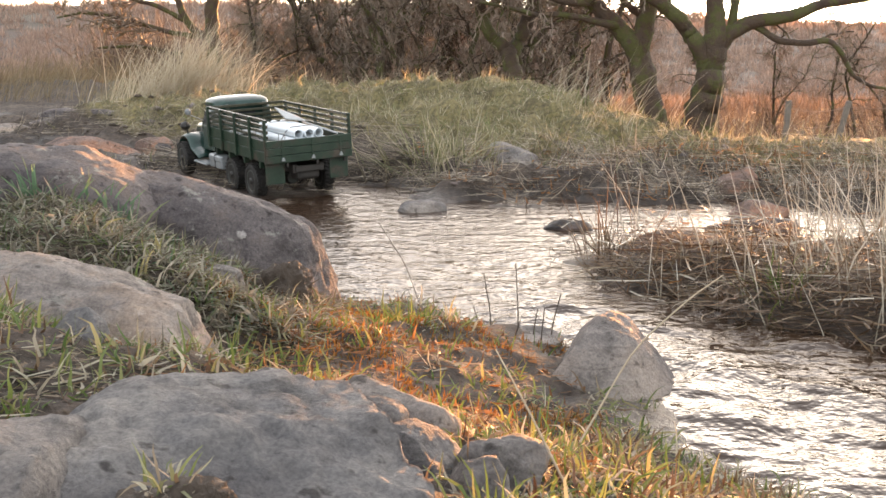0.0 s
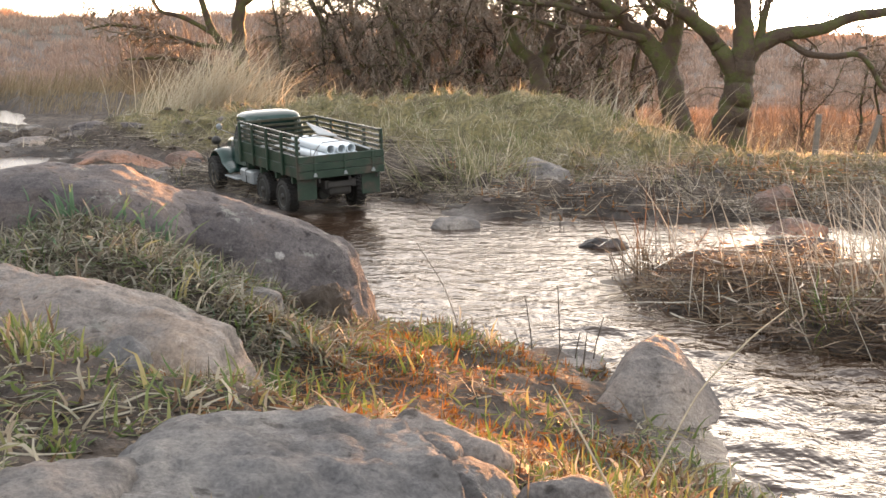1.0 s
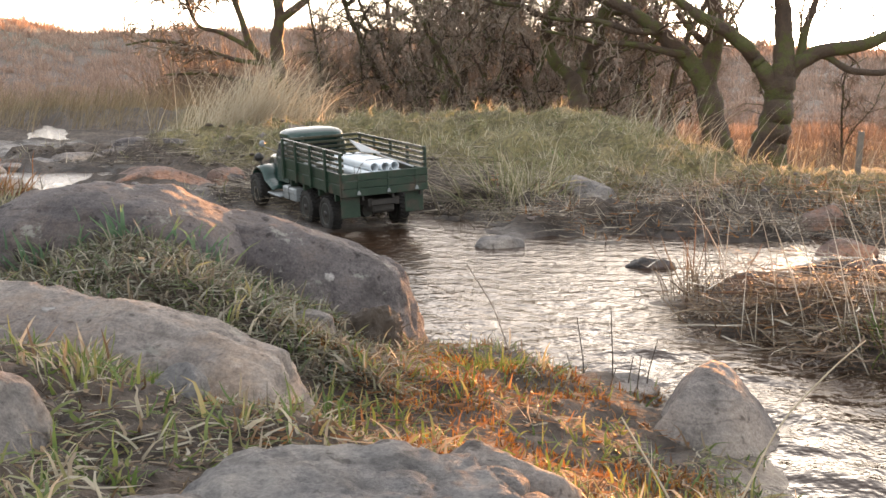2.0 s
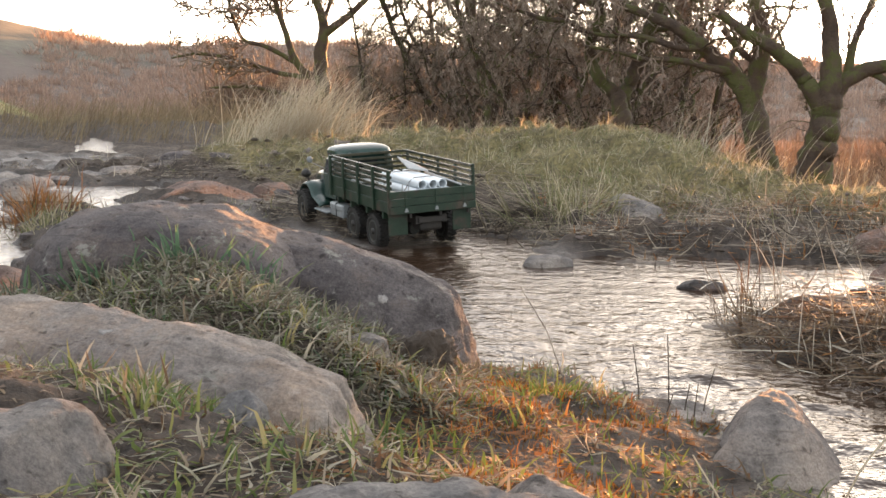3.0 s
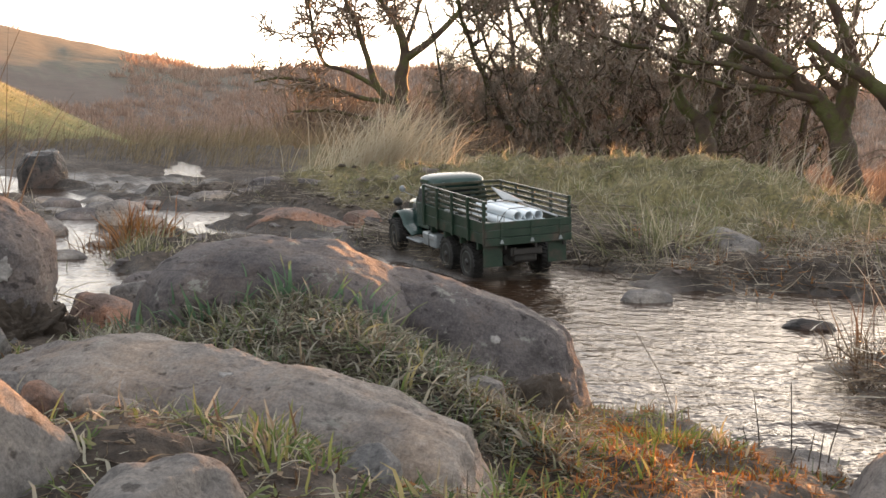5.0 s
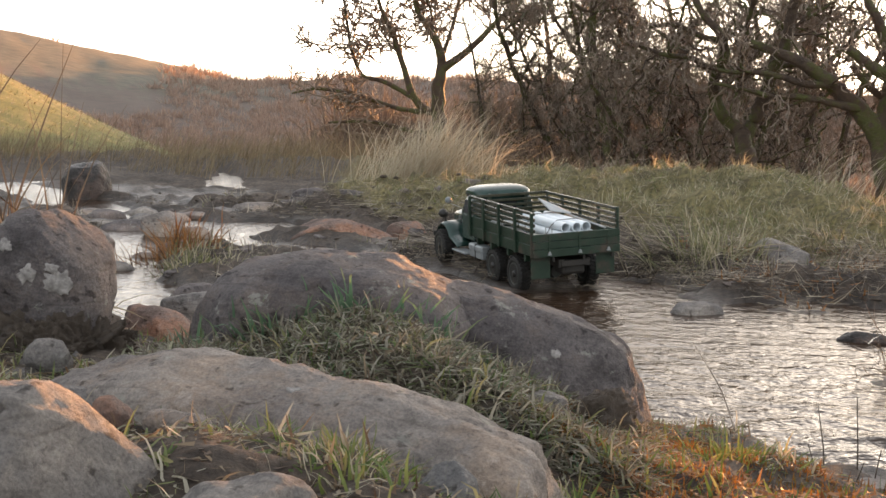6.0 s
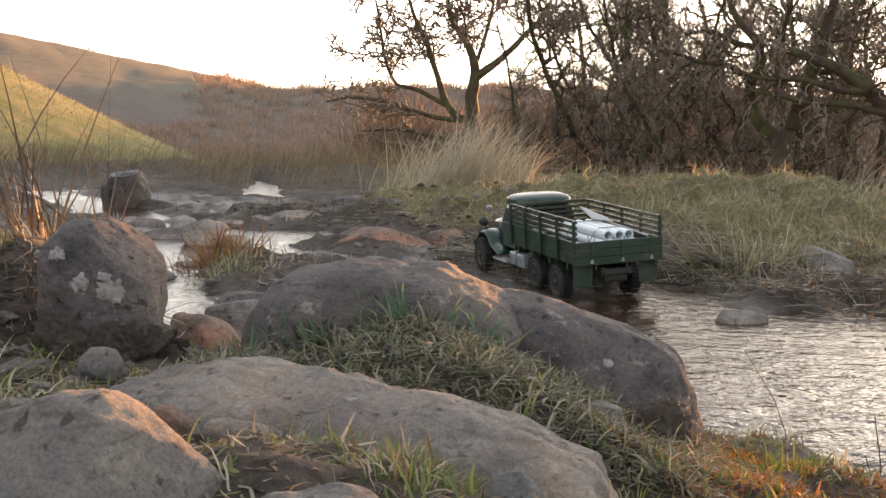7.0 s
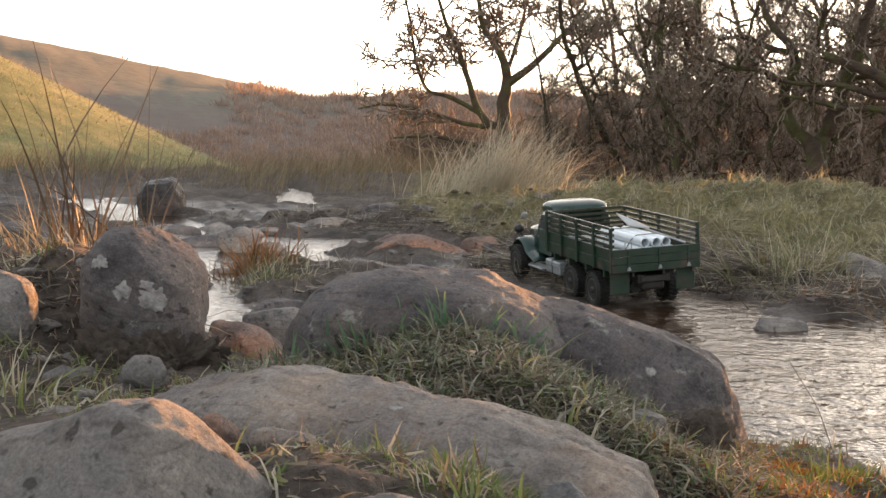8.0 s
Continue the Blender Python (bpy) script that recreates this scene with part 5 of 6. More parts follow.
set_in_bed(solo("grey_board", box_mesh((0.125, 0.060, 0.018), (-0.004, 0.275, 0.020), (0, 0, -3), 0.002), GREY_BOX), "flat grey case behind the headboard", "case")
set_in_bed(solo("lath", rod_mesh((0.060, 0.165, 0.060), (0.0735, 0.016, 0.048), 0.0022, 8), SHEET), "thin pale lath lying beside the pipes", "lath")

# ---- grass and rushes ----


def blades(name, label, pts, length, width, lean, way, bend, material, segs=4, category="grass", seed=0, flat=0.0, curl=0.0):
    """Many curved blades in one object. All arrays are per blade: foot, length, width, lean and bend in radians, compass way; curl: crooked turns along the blade."""
    rng = np.random.RandomState(seed + 1000)
    n = len(pts)
    s = np.linspace(0, 1, segs + 1)
    th = lean[:, None] + bend[:, None] * s[None] + np.cumsum(rng.normal(size=(n, segs + 1)) * curl * 0.6, 1)
    wy = way[:, None] + np.cumsum(rng.normal(size=(n, segs + 1)) * curl, 1)
    ds = (length / segs)[:, None]
    mid = (th[:, 1:] + th[:, :-1]) / 2
    zero = np.zeros((n, 1))
    hx = np.concatenate([zero, np.cumsum(np.sin(mid) * np.sin(wy[:, 1:]) * ds, 1)], 1)
    hy = np.concatenate([zero, np.cumsum(np.sin(mid) * np.cos(wy[:, 1:]) * ds, 1)], 1)
    hz = np.concatenate([zero, np.cumsum(np.cos(mid) * ds, 1)], 1)
    c = np.stack([pts[:, 0, None] + hx, pts[:, 1, None] + hy, pts[:, 2, None] + hz], -1)
    if flat:
        c[..., 2] = np.maximum(c[..., 2], pts[:, 2, None] + 0.002 + flat * rng.uniform(0, 1, (n, 1)))
    turn = way + np.pi / 2 + rng.normal(size=n) * 0.6
    wv = np.stack([np.sin(turn), np.cos(turn), rng.normal(size=n) * 0.3], -1)
    tap = np.array([0.8, 1.0, 0.85, 0.6, 0.1]) if segs == 4 else np.linspace(1, 0.1, segs + 1)
    half = 0.5 * width[:, None, None] * tap[None, :, None] * wv[:, None]
    v = np.stack([c - half, c + half], 2).reshape(-1, 3)
    b = np.arange(n)[:, None] * (segs + 1) * 2 + np.arange(segs)[None] * 2
    q = np.stack([b, b + 1, b + 3, b + 2], -1).reshape(-1, 4)
    ob = mesh_from(name, v, q, material)
    return tagged(ob, label, category, kind="stuff")


def clear_of_rocks(x, y, grow=0.92):
    ok = np.ones(len(x), bool)
    for rx, ry, a, b, t in ROCK_SPOTS:
        dx, dy = x - rx, y - ry
        u, v = dx * math.cos(t) + dy * math.sin(t), -dx * math.sin(t) + dy * math.cos(t)
        ok &= (u / (a * grow)) ** 2 + (v / (b * grow)) ** 2 > 1
    return ok


def sow(n, x0, x1, y0, y1, seed, keep=None, rocks=True, clump=0.0, low=0.004):
    """Feet of n blades (or fewer) in a stretch of the plan, on the ground, clear of stones and water."""
    rng = np.random.RandomState(seed)
    x, y = rng.uniform(x0, x1, n), rng.uniform(y0, y1, n)
    ok = clear_of_rocks(x, y) if rocks else np.ones(n, bool)
    if clump:
        ok &= fbm(x * clump, y * clump, 0, seed, 3) > rng.uniform(-0.5, 0.35, n)
    if keep:
        ok &= keep(x, y)
    x, y = x[ok], y[ok]
    z = land(x, y)
    ok = z > low
    return np.stack([x[ok], y[ok], z[ok] - 0.004], -1), rng


def near_side(x, y):
    dn, _ = edge_distance(x, y, NEAR_BANK)
    _, wet = edge_distance(x, y, STREAM, True)
    return ~wet & ((y < 1.7) | (x < -0.9))


def mossy(x, y):
    """The sunny bank by the water, where moss and leaf scraps take the place of turf."""
    return (x > -0.20 + 0.03 * np.sin(y * 40)) & (y > 0.86) & (y < 1.5) & (x < 0.12)


def turf_cover(x, y):
    """Turf on the near bank, with bare soil in places."""
    bare = fbm(x * 11, y * 11, 0, 3, 3)
    worn = np.maximum(step01(-x, 0.56, 0.64), step01(-x, 0.16, 0.24) * (1 - step01(np.abs(y - 0.83 + 0.27 * (x + 0.4)), 0.05, 0.09)) * 0.8)
    return near_side(x, y) & (bare > -0.62 + 0.95 * worn) & (~mossy(x, y) | (fbm(x * 16, y * 16, 0, 73, 2) > 0.25))


# turf between the boulders: a matted layer of curled dry blades, green tufts in it
p, g = sow(20000, -0.95, 0.28, 0.42, 1.75, 1, turf_cover)
n = len(p)
blades("matted_turf", "matted grey curled dry turf between the boulders", p, g.uniform(0.008, 0.024, n), g.uniform(0.0008, 0.0018, n), g.normal(1.38, 0.3, n), g.uniform(0, 6.28, n), g.normal(0.0, 0.5, n), GRASS_GREY, segs=3, seed=1, flat=0.008, curl=0.6)
p, g = sow(34000, -0.95, 0.28, 0.42, 1.75, 17, turf_cover)
n = len(p)
blades("curled_turf", "curled dry and green turf blades between the boulders", p, g.uniform(0.014, 0.036, n), g.uniform(0.0013, 0.0030, n), np.abs(g.normal(0.55, 0.4, n)), g.uniform(0, 6.28, n), g.uniform(1.0, 2.9, n), GRASS_MIX, segs=4, seed=17, flat=0.005, curl=0.35)
p, g = sow(17000, -0.60, -0.12, 1.05, 1.42, 16, near_side)
n = len(p)
blades("tangled_turf", "tangled grey-green turf before the long boulder", p, g.uniform(0.014, 0.036, n), g.uniform(0.0014, 0.0031, n), np.abs(g.normal(0.6, 0.4, n)), g.uniform(0, 6.28, n), g.uniform(1.0, 2.9, n), GRASS_GREY, segs=4, seed=16, flat=0.006, curl=0.38)


def tufted(name, label, count, each, x0, x1, y0, y1, seed, material, tall, width, keep, reach=0.006):
    """Small tufts strewn over a stretch, too many to count."""
    root, g = sow(count, x0, x1, y0, y1, seed, keep)
    p = np.repeat(root, each, 0)
    n = len(p)
    off = g.normal(size=(n, 2)) * reach * np.repeat(g.uniform(0.6, 1.8, len(root)), each)[:, None]
    p[:, :2] += off
    p[:, 2] = land(p[:, 0], p[:, 1]) - 0.004
    size = np.repeat(g.uniform(0.55, 1.0, len(root)), each)
    return blades(name, label, p, g.uniform(*tall, n) * size, g.uniform(*width, n), np.abs(g.normal(0.75, 0.4, n)), np.arctan2(off[:, 0], off[:, 1]) + g.normal(size=n) * 0.6, g.uniform(0.2, 1.3, n), material, seed=seed, curl=0.38)


tufted("green_turf", "short green tufts in the matted turf", 420, 11, -1.0, 0.1, 0.55, 1.75, 2, GRASS_GREEN, (0.012, 0.032), (0.0011, 0.0023), lambda x, y: near_side(x, y) & (fbm(x * 5, y * 5, 0, 8, 2) > -0.1))
tufted("mossy_turf", "blue-green tufts in the matted turf", 150, 10, -0.62, -0.15, 1.05, 1.4, 22, GRASS_BLUE, (0.012, 0.028), (0.0014, 0.0028), near_side)
tufted("bank_tufts", "yellow-green tufts along the stream bank", 300, 12, -0.28, 0.26, 0.62, 1.6, 23, GRASS_GREEN, (0.012, 0.034), (0.0014, 0.0030), near_side, 0.007)
p, g = sow(9000, -0.30, 0.14, 0.66, 1.6, 12, lambda x, y: near_side(x, y) & ((x > -0.17) | (y < 1.0)), clump=8)
n = len(p)
blades("leaf_litter", "rusty dead leaves and blades by the stones", p, g.uniform(0.006, 0.022, n), g.uniform(0.002, 0.005, n), g.normal(1.2, 0.4, n), g.uniform(0, 6.28, n), g.uniform(-0.6, 0.9, n), LITTER, segs=3, category="leaf litter", seed=12, flat=0.008, curl=0.4)
p, g = sow(30000, -0.24, 0.16, 0.80, 1.52, 18, lambda x, y: near_side(x, y) & (fbm(x * 12, y * 12, 0, 71, 3) > -0.1), rocks=True)
n = len(p)
blades("rusty_sunlit_moss", "rusty moss and dead leaf scraps on the bank, tinted sun-orange", p, g.uniform(0.004, 0.013, n), g.uniform(0.0016, 0.0034, n), np.abs(g.normal(0.3, 0.5, n)), g.uniform(0, 6.28, n), g.uniform(-0.3, 1.2, n), MOSS, segs=2, category="moss", seed=18, curl=0.3)
p, g = sow(9000, -0.75, -0.1, 0.62, 1.2, 15, near_side, clump=6)
n = len(p)
blades("soil_litter", "brown leaf crumbs on the bare soil", p, g.uniform(0.004, 0.016, n), g.uniform(0.0015, 0.004, n), g.normal(1.3, 0.3, n), g.uniform(0, 6.28, n), g.uniform(-0.5, 0.5, n), GRASS_RUST, segs=2, category="leaf litter", seed=15, flat=0.004, curl=0.4)


def tuft(x, y, count, reach, seed, material, tall=(0.03, 0.07), width=(0.0012, 0.0024), lean=1.2, name="grass_tuft", label="tuft of green grass blades", z=None):
    """One tuft of blades fanning out from a root."""
    g = np.random.RandomState(seed)
    p = np.stack([x + g.normal(size=count) * reach, y + g.normal(size=count) * reach, np.zeros(count)], -1)
    p[:, 2] = land(p[:, 0], p[:, 1]) - 0.004 if z is None else z
    way = np.arctan2(p[:, 0] - x, p[:, 1] - y) + g.normal(size=count) * 0.5
    ob = blades(name, label, p, g.uniform(*tall, count), g.uniform(*width, count), np.abs(g.normal(size=count)) * lean * 0.6, way, g.uniform(0.2, 1.3, count), material, seed=seed, curl=0.3)
    return ob


# dark rust blades put shade into the colour of this sunlit grass
tufted("dark_bank_grass", "dry grass on the near bank, darkened for shade", 130, 16, 0.02, 0.24, 0.45, 0.95, 29, GRASS_RUST, (0.014, 0.036), (0.0012, 0.0026), near_side, 0.009)
tufted("bank_green_tufts", "green tufts on the near bank", 45, 14, 0.0, 0.22, 0.5, 0.95, 30, GRASS_GREEN, (0.018, 0.042), (0.0012, 0.0024), near_side, 0.007)


# islet of dead rushes
def on_islet(x, y):
    d, i = edge_distance(x, y, ISLET, True)
    return i | (d < 0.03)


p, g = sow(30000, 0.15, 1.3, 1.05, 2.3, 3, on_islet, low=-0.02, clump=3)
n = len(p)
blades("dead_rushes", "tangle of dead brown rushes on a wet islet", p, g.uniform(0.03, 0.10, n), g.uniform(0.0014, 0.003, n), g.uniform(1.0, 1.75, n), g.uniform(0, 6.28, n), g.uniform(-0.5, 0.5, n), GRASS_RUST, seed=3, flat=0.035, curl=0.22)
p, g = sow(2600, 0.15, 1.3, 1.05, 2.3, 20, on_islet, low=-0.02, clump=5)
n = len(p)
blades("islet_litter", "rusty dead stalks lying on the islet", p, g.uniform(0.02, 0.07, n), g.uniform(0.0018, 0.0036, n), g.uniform(0.6, 1.6, n), g.uniform(0, 6.28, n), g.uniform(-0.4, 0.5, n), LITTER, segs=3, seed=20, flat=0.04, curl=0.3)
p, g = sow(1500, 0.15, 1.3, 1.05, 2.3, 13, on_islet, low=-0.02, clump=4)
n = len(p)
blades("pale_rush_litter", "pale broken rush stems on the islet", p, g.uniform(0.04, 0.11, n), g.uniform(0.0018, 0.0034, n), g.uniform(1.0, 1.7, n), g.uniform(0, 6.28, n), g.uniform(-0.4, 0.4, n), RUSH, seed=13, flat=0.05, curl=0.1)
p, g = sow(900, 0.18, 1.3, 1.2, 2.3, 4, on_islet, low=-0.02, clump=5)
n = len(p)
blades("standing_rushes", "pale upright dry rush stems on the islet", p, g.uniform(0.06, 0.19, n), g.uniform(0.0012, 0.0022, n), g.uniform(0.0, 0.6, n), g.normal(-0.9, 0.9, n), g.uniform(-0.1, 0.5, n), RUSH, seed=4)
# stalk litter on the mud of the far bank


def on_mud(x, y):
    _, w = edge_distance(x, y, STREAM, True)
    return ~w & (y > 2.3) & (y < 4.6)


p, g = sow(52000, -1.7, 1.2, 2.4, 4.5, 14, lambda x, y: on_mud(x, y) & (turf_line(x, y) < 0.25), clump=7)
n = len(p)
blades("stalk_litter", "flattened grey-brown stalks on the mud", p, g.uniform(0.025, 0.10, n), g.uniform(0.0014, 0.003, n), g.normal(1.3, 0.3, n), g.normal(1.57, 0.9, n), g.uniform(-0.3, 0.4, n), DEBRIS, segs=3, seed=14, flat=0.03, curl=0.25)
g = np.random.RandomState(64)
n = 900
c = np.stack([g.uniform(-0.62, 0.3, 26), g.uniform(2.98, 3.35, 26)], -1)[g.randint(0, 26, n)]
p = np.stack([c[:, 0] + g.normal(size=n) * 0.05, c[:, 1] + g.normal(size=n) * 0.03, np.zeros(n)], -1)
p[:, 2] = land(p[:, 0], p[:, 1])
p = p[p[:, 2] > 0.006]
n = len(p)
blades("flattened_reeds", "bundles of flattened dead reed stalks on the mud", p, g.uniform(0.10, 0.24, n), g.uniform(0.002, 0.004, n), g.normal(1.3, 0.14, n), g.normal(-1.2, 0.35, n), g.normal(0.1, 0.2, n), DEBRIS, segs=3, category="reeds", seed=64, flat=0.02, curl=0.05)
p, g = sow(26000, -0.75, 1.3, 2.3, 3.2, 65, lambda x, y: edge_distance(x, y, FAR_BANK)[0] < 0.17, low=-0.004, clump=5)
n = len(p)
blades("waterline_litter", "sodden dead stalks along the far waterline", p, g.uniform(0.02, 0.09, n), g.uniform(0.0014, 0.003, n), g.normal(1.25, 0.35, n), g.normal(1.57, 1.2, n), g.uniform(-0.3, 0.5, n), DEBRIS, segs=3, seed=65, flat=0.02, curl=0.25)
# leaf scraps whose orange also stands for sunlit spots on the mud
p, g = sow(9000, -0.1, 1.2, 2.4, 3.2, 24, on_mud, clump=6)
n = len(p)
blades("rusty_bank_litter", "rusty leaves on the wet mud, tinted orange for the sun", p, g.uniform(0.012, 0.04, n), g.uniform(0.003, 0.007, n), g.normal(1.2, 0.4, n), g.uniform(0, 6.28, n), g.uniform(-0.6, 0.9, n), LITTER, segs=3, category="leaf litter", seed=24, flat=0.01, curl=0.4)
p, g = sow(13000, -0.1, 1.4, 2.4, 3.3, 67, on_mud, clump=4)
n = len(p)
blades("broken_reeds", "broken bleached reed stalks strewn over the mud", p, g.uniform(0.03, 0.12, n), g.uniform(0.0014, 0.003, n), g.normal(1.2, 0.35, n), g.normal(-1.0, 1.0, n), g.uniform(-0.3, 0.5, n), DEBRIS, segs=3, category="reeds", seed=67, flat=0.03, curl=0.2)
tufted("dark_bank_tufts", "drab grass tufts on the lumpy mud", 150, 16, -0.5, 1.3, 2.7, 3.9, 25, GRASS_MOUND, (0.02, 0.07), (0.0018, 0.003), lambda x, y: on_mud(x, y) & (turf_line(x, y) > -0.45), 0.016)
# mound


def on_mound(x, y):
    return (turf_line(x, y) > 0) & ((x > -1.45) | (y > 6.7))


p, g = sow(85000, -2.4, 2.6, 3.0, 6.4, 5, on_mound)
n = len(p)
blades("mound_grass", "short grey-green grass on a low mound", p, g.uniform(0.012, 0.040, n), g.uniform(0.0016, 0.0032, n), g.uniform(0.3, 1.4, n), g.normal(0.8, 1.5, n), g.uniform(0, 0.8, n), GRASS_MOUND, segs=2, seed=5)
p, g = sow(9000, -1.3, 2.4, 3.1, 5.4, 66, on_mound, clump=3)
n = len(p)
blades("mound_litter", "dead straw lying in the grass of the mound", p, g.uniform(0.02, 0.09, n), g.uniform(0.0014, 0.0028, n), g.normal(1.3, 0.3, n), g.uniform(0, 6.28, n), g.uniform(-0.3, 0.5, n), DEBRIS, segs=3, seed=66, flat=0.03, curl=0.25)
tufted("mound_tussocks", "drab olive and straw tussocks on the mound", 900, 14, -1.0, 1.5, 3.1, 6.0, 26, GRASS_MOUND, (0.03, 0.085), (0.0016, 0.003), on_mound, 0.018)
tufted("mound_green_tufts", "green tufts on the mound", 420, 12, -1.2, 2.4, 3.1, 5.6, 27, GRASS_GREEN, (0.02, 0.05), (0.0016, 0.003), lambda x, y: on_mound(x, y) & (fbm(x * 2, y * 2, 0, 9, 2) > 0), 0.02)
g = np.random.RandomState(28)
p = np.stack([g.uniform(-14, -5.5, 16000), g.uniform(11, 27, 16000), np.zeros(16000)], -1)
p[:, 2] = land(p[:, 0], p[:, 1]) - 0.02
p = p[p[:, 2] > -0.6]
n = len(p)
blades("hill_grass", "tufty grass on the hillside", p, g.uniform(0.03, 0.11, n), g.uniform(0.010, 0.025, n), g.uniform(0.3, 1.3, n), g.normal(1.2, 0.9, n), g.uniform(0, 0.9, n), GRASS_MOUND, segs=2, seed=28)
p, g = sow(8000, -0.7, 3.2, 3.5, 6.6, 6, lambda x, y: on_mound(x, y) & ((x > 0.35) & (x < 1.05 + 0.1 * np.sin(y * 5)) | (y > 5.7) & (x < 0.8)), clump=1.5)
n = len(p)
blades("tall_seed_grass", "tall pale wind-bent grass on the mound", p, g.uniform(0.08, 0.30, n), g.uniform(0.0013, 0.0025, n), g.uniform(0.1, 0.7, n), g.normal(1.2, 0.6, n), g.uniform(0.2, 1.2, n), REED, seed=6)
# reed beds upstream, and one big tussock
p, g = sow(26000, -6.0, -0.7, 5.2, 9.0, 7, clump=1.2, keep=lambda x, y: (y > 6.3 - 0.2 * (x + 2) + 0.5 * fbm(x * 2, y * 2, 0, 70, 2)) & ~edge_distance(x, y, POND, True)[1])
n = len(p)
blades("reed_bed", "bed of dry brown reeds and rushes", p, g.uniform(0.06, 0.22, n), g.uniform(0.0018, 0.0032, n), g.uniform(0.0, 0.7, n), g.normal(1.3, 0.9, n), g.uniform(0, 0.9, n), SEDGE, seed=7)
g = np.random.RandomState(8)
n = 950
p = np.stack([-1.19 + g.normal(size=n) * 0.13, 5.6 + g.normal(size=n) * 0.09, np.zeros(n)], -1)
p[:, 2] = land(p[:, 0], p[:, 1])
tagged(blades("grass_tussock", "big pale wind-swept grass tussock", p, g.uniform(0.2, 0.46, n), g.uniform(0.002, 0.0034, n), np.abs(g.normal(0.45, 0.3, n)), g.normal(1.3, 0.9, n), g.uniform(0.3, 1.1, n), PALE, seed=8), kind="")
# undergrowth below the trees and scrub on the valley side
p, g = sow(20000, -5.5, 8.0, 12.8, 24, 9, lambda x, y: x > -0.28 * y, rocks=False, low=-50)
n = len(p)
blades("undergrowth", "tangled russet undergrowth below the trees", p, g.uniform(0.15, 0.6, n), g.uniform(0.004, 0.009, n), g.uniform(0.0, 0.9, n), g.uniform(0, 6.28, n), g.uniform(-0.4, 0.9, n), SCRUB, segs=2, category="undergrowth", seed=9)
g = np.random.RandomState(10)
n = 15000
r, a = g.uniform(28, 90, n), np.radians(g.uniform(-25, 30, n))
p = np.stack([r * np.sin(a), r * np.cos(a), np.zeros(n)], -1)
p[:, 2] = land(p[:, 0], p[:, 1])
blades("valley_scrub", "russet scrub in the valley", p, g.uniform(0.3, 0.9, n), g.uniform(0.015, 0.04, n), g.uniform(0.0, 0.8, n), g.uniform(0, 6.28, n), g.uniform(-0.3, 0.5, n), SCRUB, segs=2, category="scrub", seed=10)
# bare woods on the far side of the valley: rounded crowns of upright twigs
n = 7600
r, a = np.exp(g.uniform(math.log(48), math.log(400), n)), np.radians(g.uniform(-34, 32, n))
wx, wy = r * np.sin(a), r * np.cos(a)
open_moor = step01(-np.degrees(a), 19, 24) * step01(r, 120, 200)
keep = fbm(wx / 22, wy / 22, 0, 55, 3) > -1.2 + 2.1 * open_moor
r, a = r[keep], a[keep]
n, k = len(r), 30
tall = r * g.uniform(0.007, 0.013, n)
c = np.stack([r * np.sin(a), r * np.cos(a), land(r * np.sin(a), r * np.cos(a)) - tall * 0.15], -1)
p = np.repeat(c, k, 0)
tk, rk = np.repeat(tall, k), np.repeat(r, k)
off = g.normal(size=(n * k, 2)) * tk[:, None] * 0.26
p[:, :2] += off
p[:, 2] += tk * g.uniform(0, 0.35, n * k)
blades("hillside_woodland", "bare brown woodland on the far hillside", p, tk * g.uniform(0.3, 0.75, n * k), rk * g.uniform(0.0004, 0.0011, n * k), np.abs(g.normal(0.5, 0.4, n * k)), np.arctan2(off[:, 0], off[:, 1]), g.normal(0.2, 0.5, n * k), BUSH, segs=2, category="woodland", seed=11, curl=0.2)

# scrub wood added at the valley's edge, sized to shade the hill's foot
n, k = 150, 90
r, a = g.uniform(30, 44, n), np.radians(g.uniform(-15, -3, n))
c = np.stack([r * np.sin(a), r * np.cos(a), land(r * np.sin(a), r * np.cos(a))], -1)
tall = np.clip(1.5 - c[:, 2], 0.8, 3.2) * g.uniform(0.7, 1.05, n)
p, tk = np.repeat(c, k, 0), np.repeat(tall, k)
off = g.normal(size=(n * k, 2)) * tk[:, None] * 0.2
p[:, :2] += off
p[:, 2] += tk * g.uniform(0, 0.5, n * k)
blades("scrub_wood", "bare brown scrub wood at the valley's edge", p, tk * g.uniform(0.3, 0.5, n * k), g.uniform(0.012, 0.04, n * k), np.abs(g.normal(0.4, 0.35, n * k)), np.arctan2(off[:, 0], off[:, 1]), g.normal(0.2, 0.5, n * k), SCRUB, segs=2, category="woodland", seed=19, curl=0.2)

# ---- single tufts and stems ----
tuft(-0.292, 0.808, 220, 0.020, 31, GRASS_MIX, (0.012, 0.030), lean=1.5, label="tuft of dry and green grass by the tan slab")
tuft(-0.292, 0.805, 110, 0.015, 32, GRASS_GREEN, (0.010, 0.024), label="green tuft by the tan slab")
tuft(-0.40, 0.91, 260, 0.032, 33, GRASS_MIX, (0.012, 0.030), lean=1.9, label="matted tuft in front of the tan slab")
tuft(-0.43, 0.925, 60, 0.02, 34, GRASS_GREEN, (0.008, 0.018), lean=2.0, label="small green tuft in front of the tan slab")
tuft(-0.172, 0.985, 70, 0.012, 35, GRASS_GREEN, (0.012, 0.036), label="green tuft at the end of the tan slab")
tuft(-0.13, 1.12, 90, 0.03, 36, GRASS_GREEN, (0.014, 0.034), label="green tuft on the stream bank")
tuft(-0.05, 1.30, 120, 0.03, 37, GRASS_GREEN, (0.014, 0.034), label="green tuft at the water's edge")
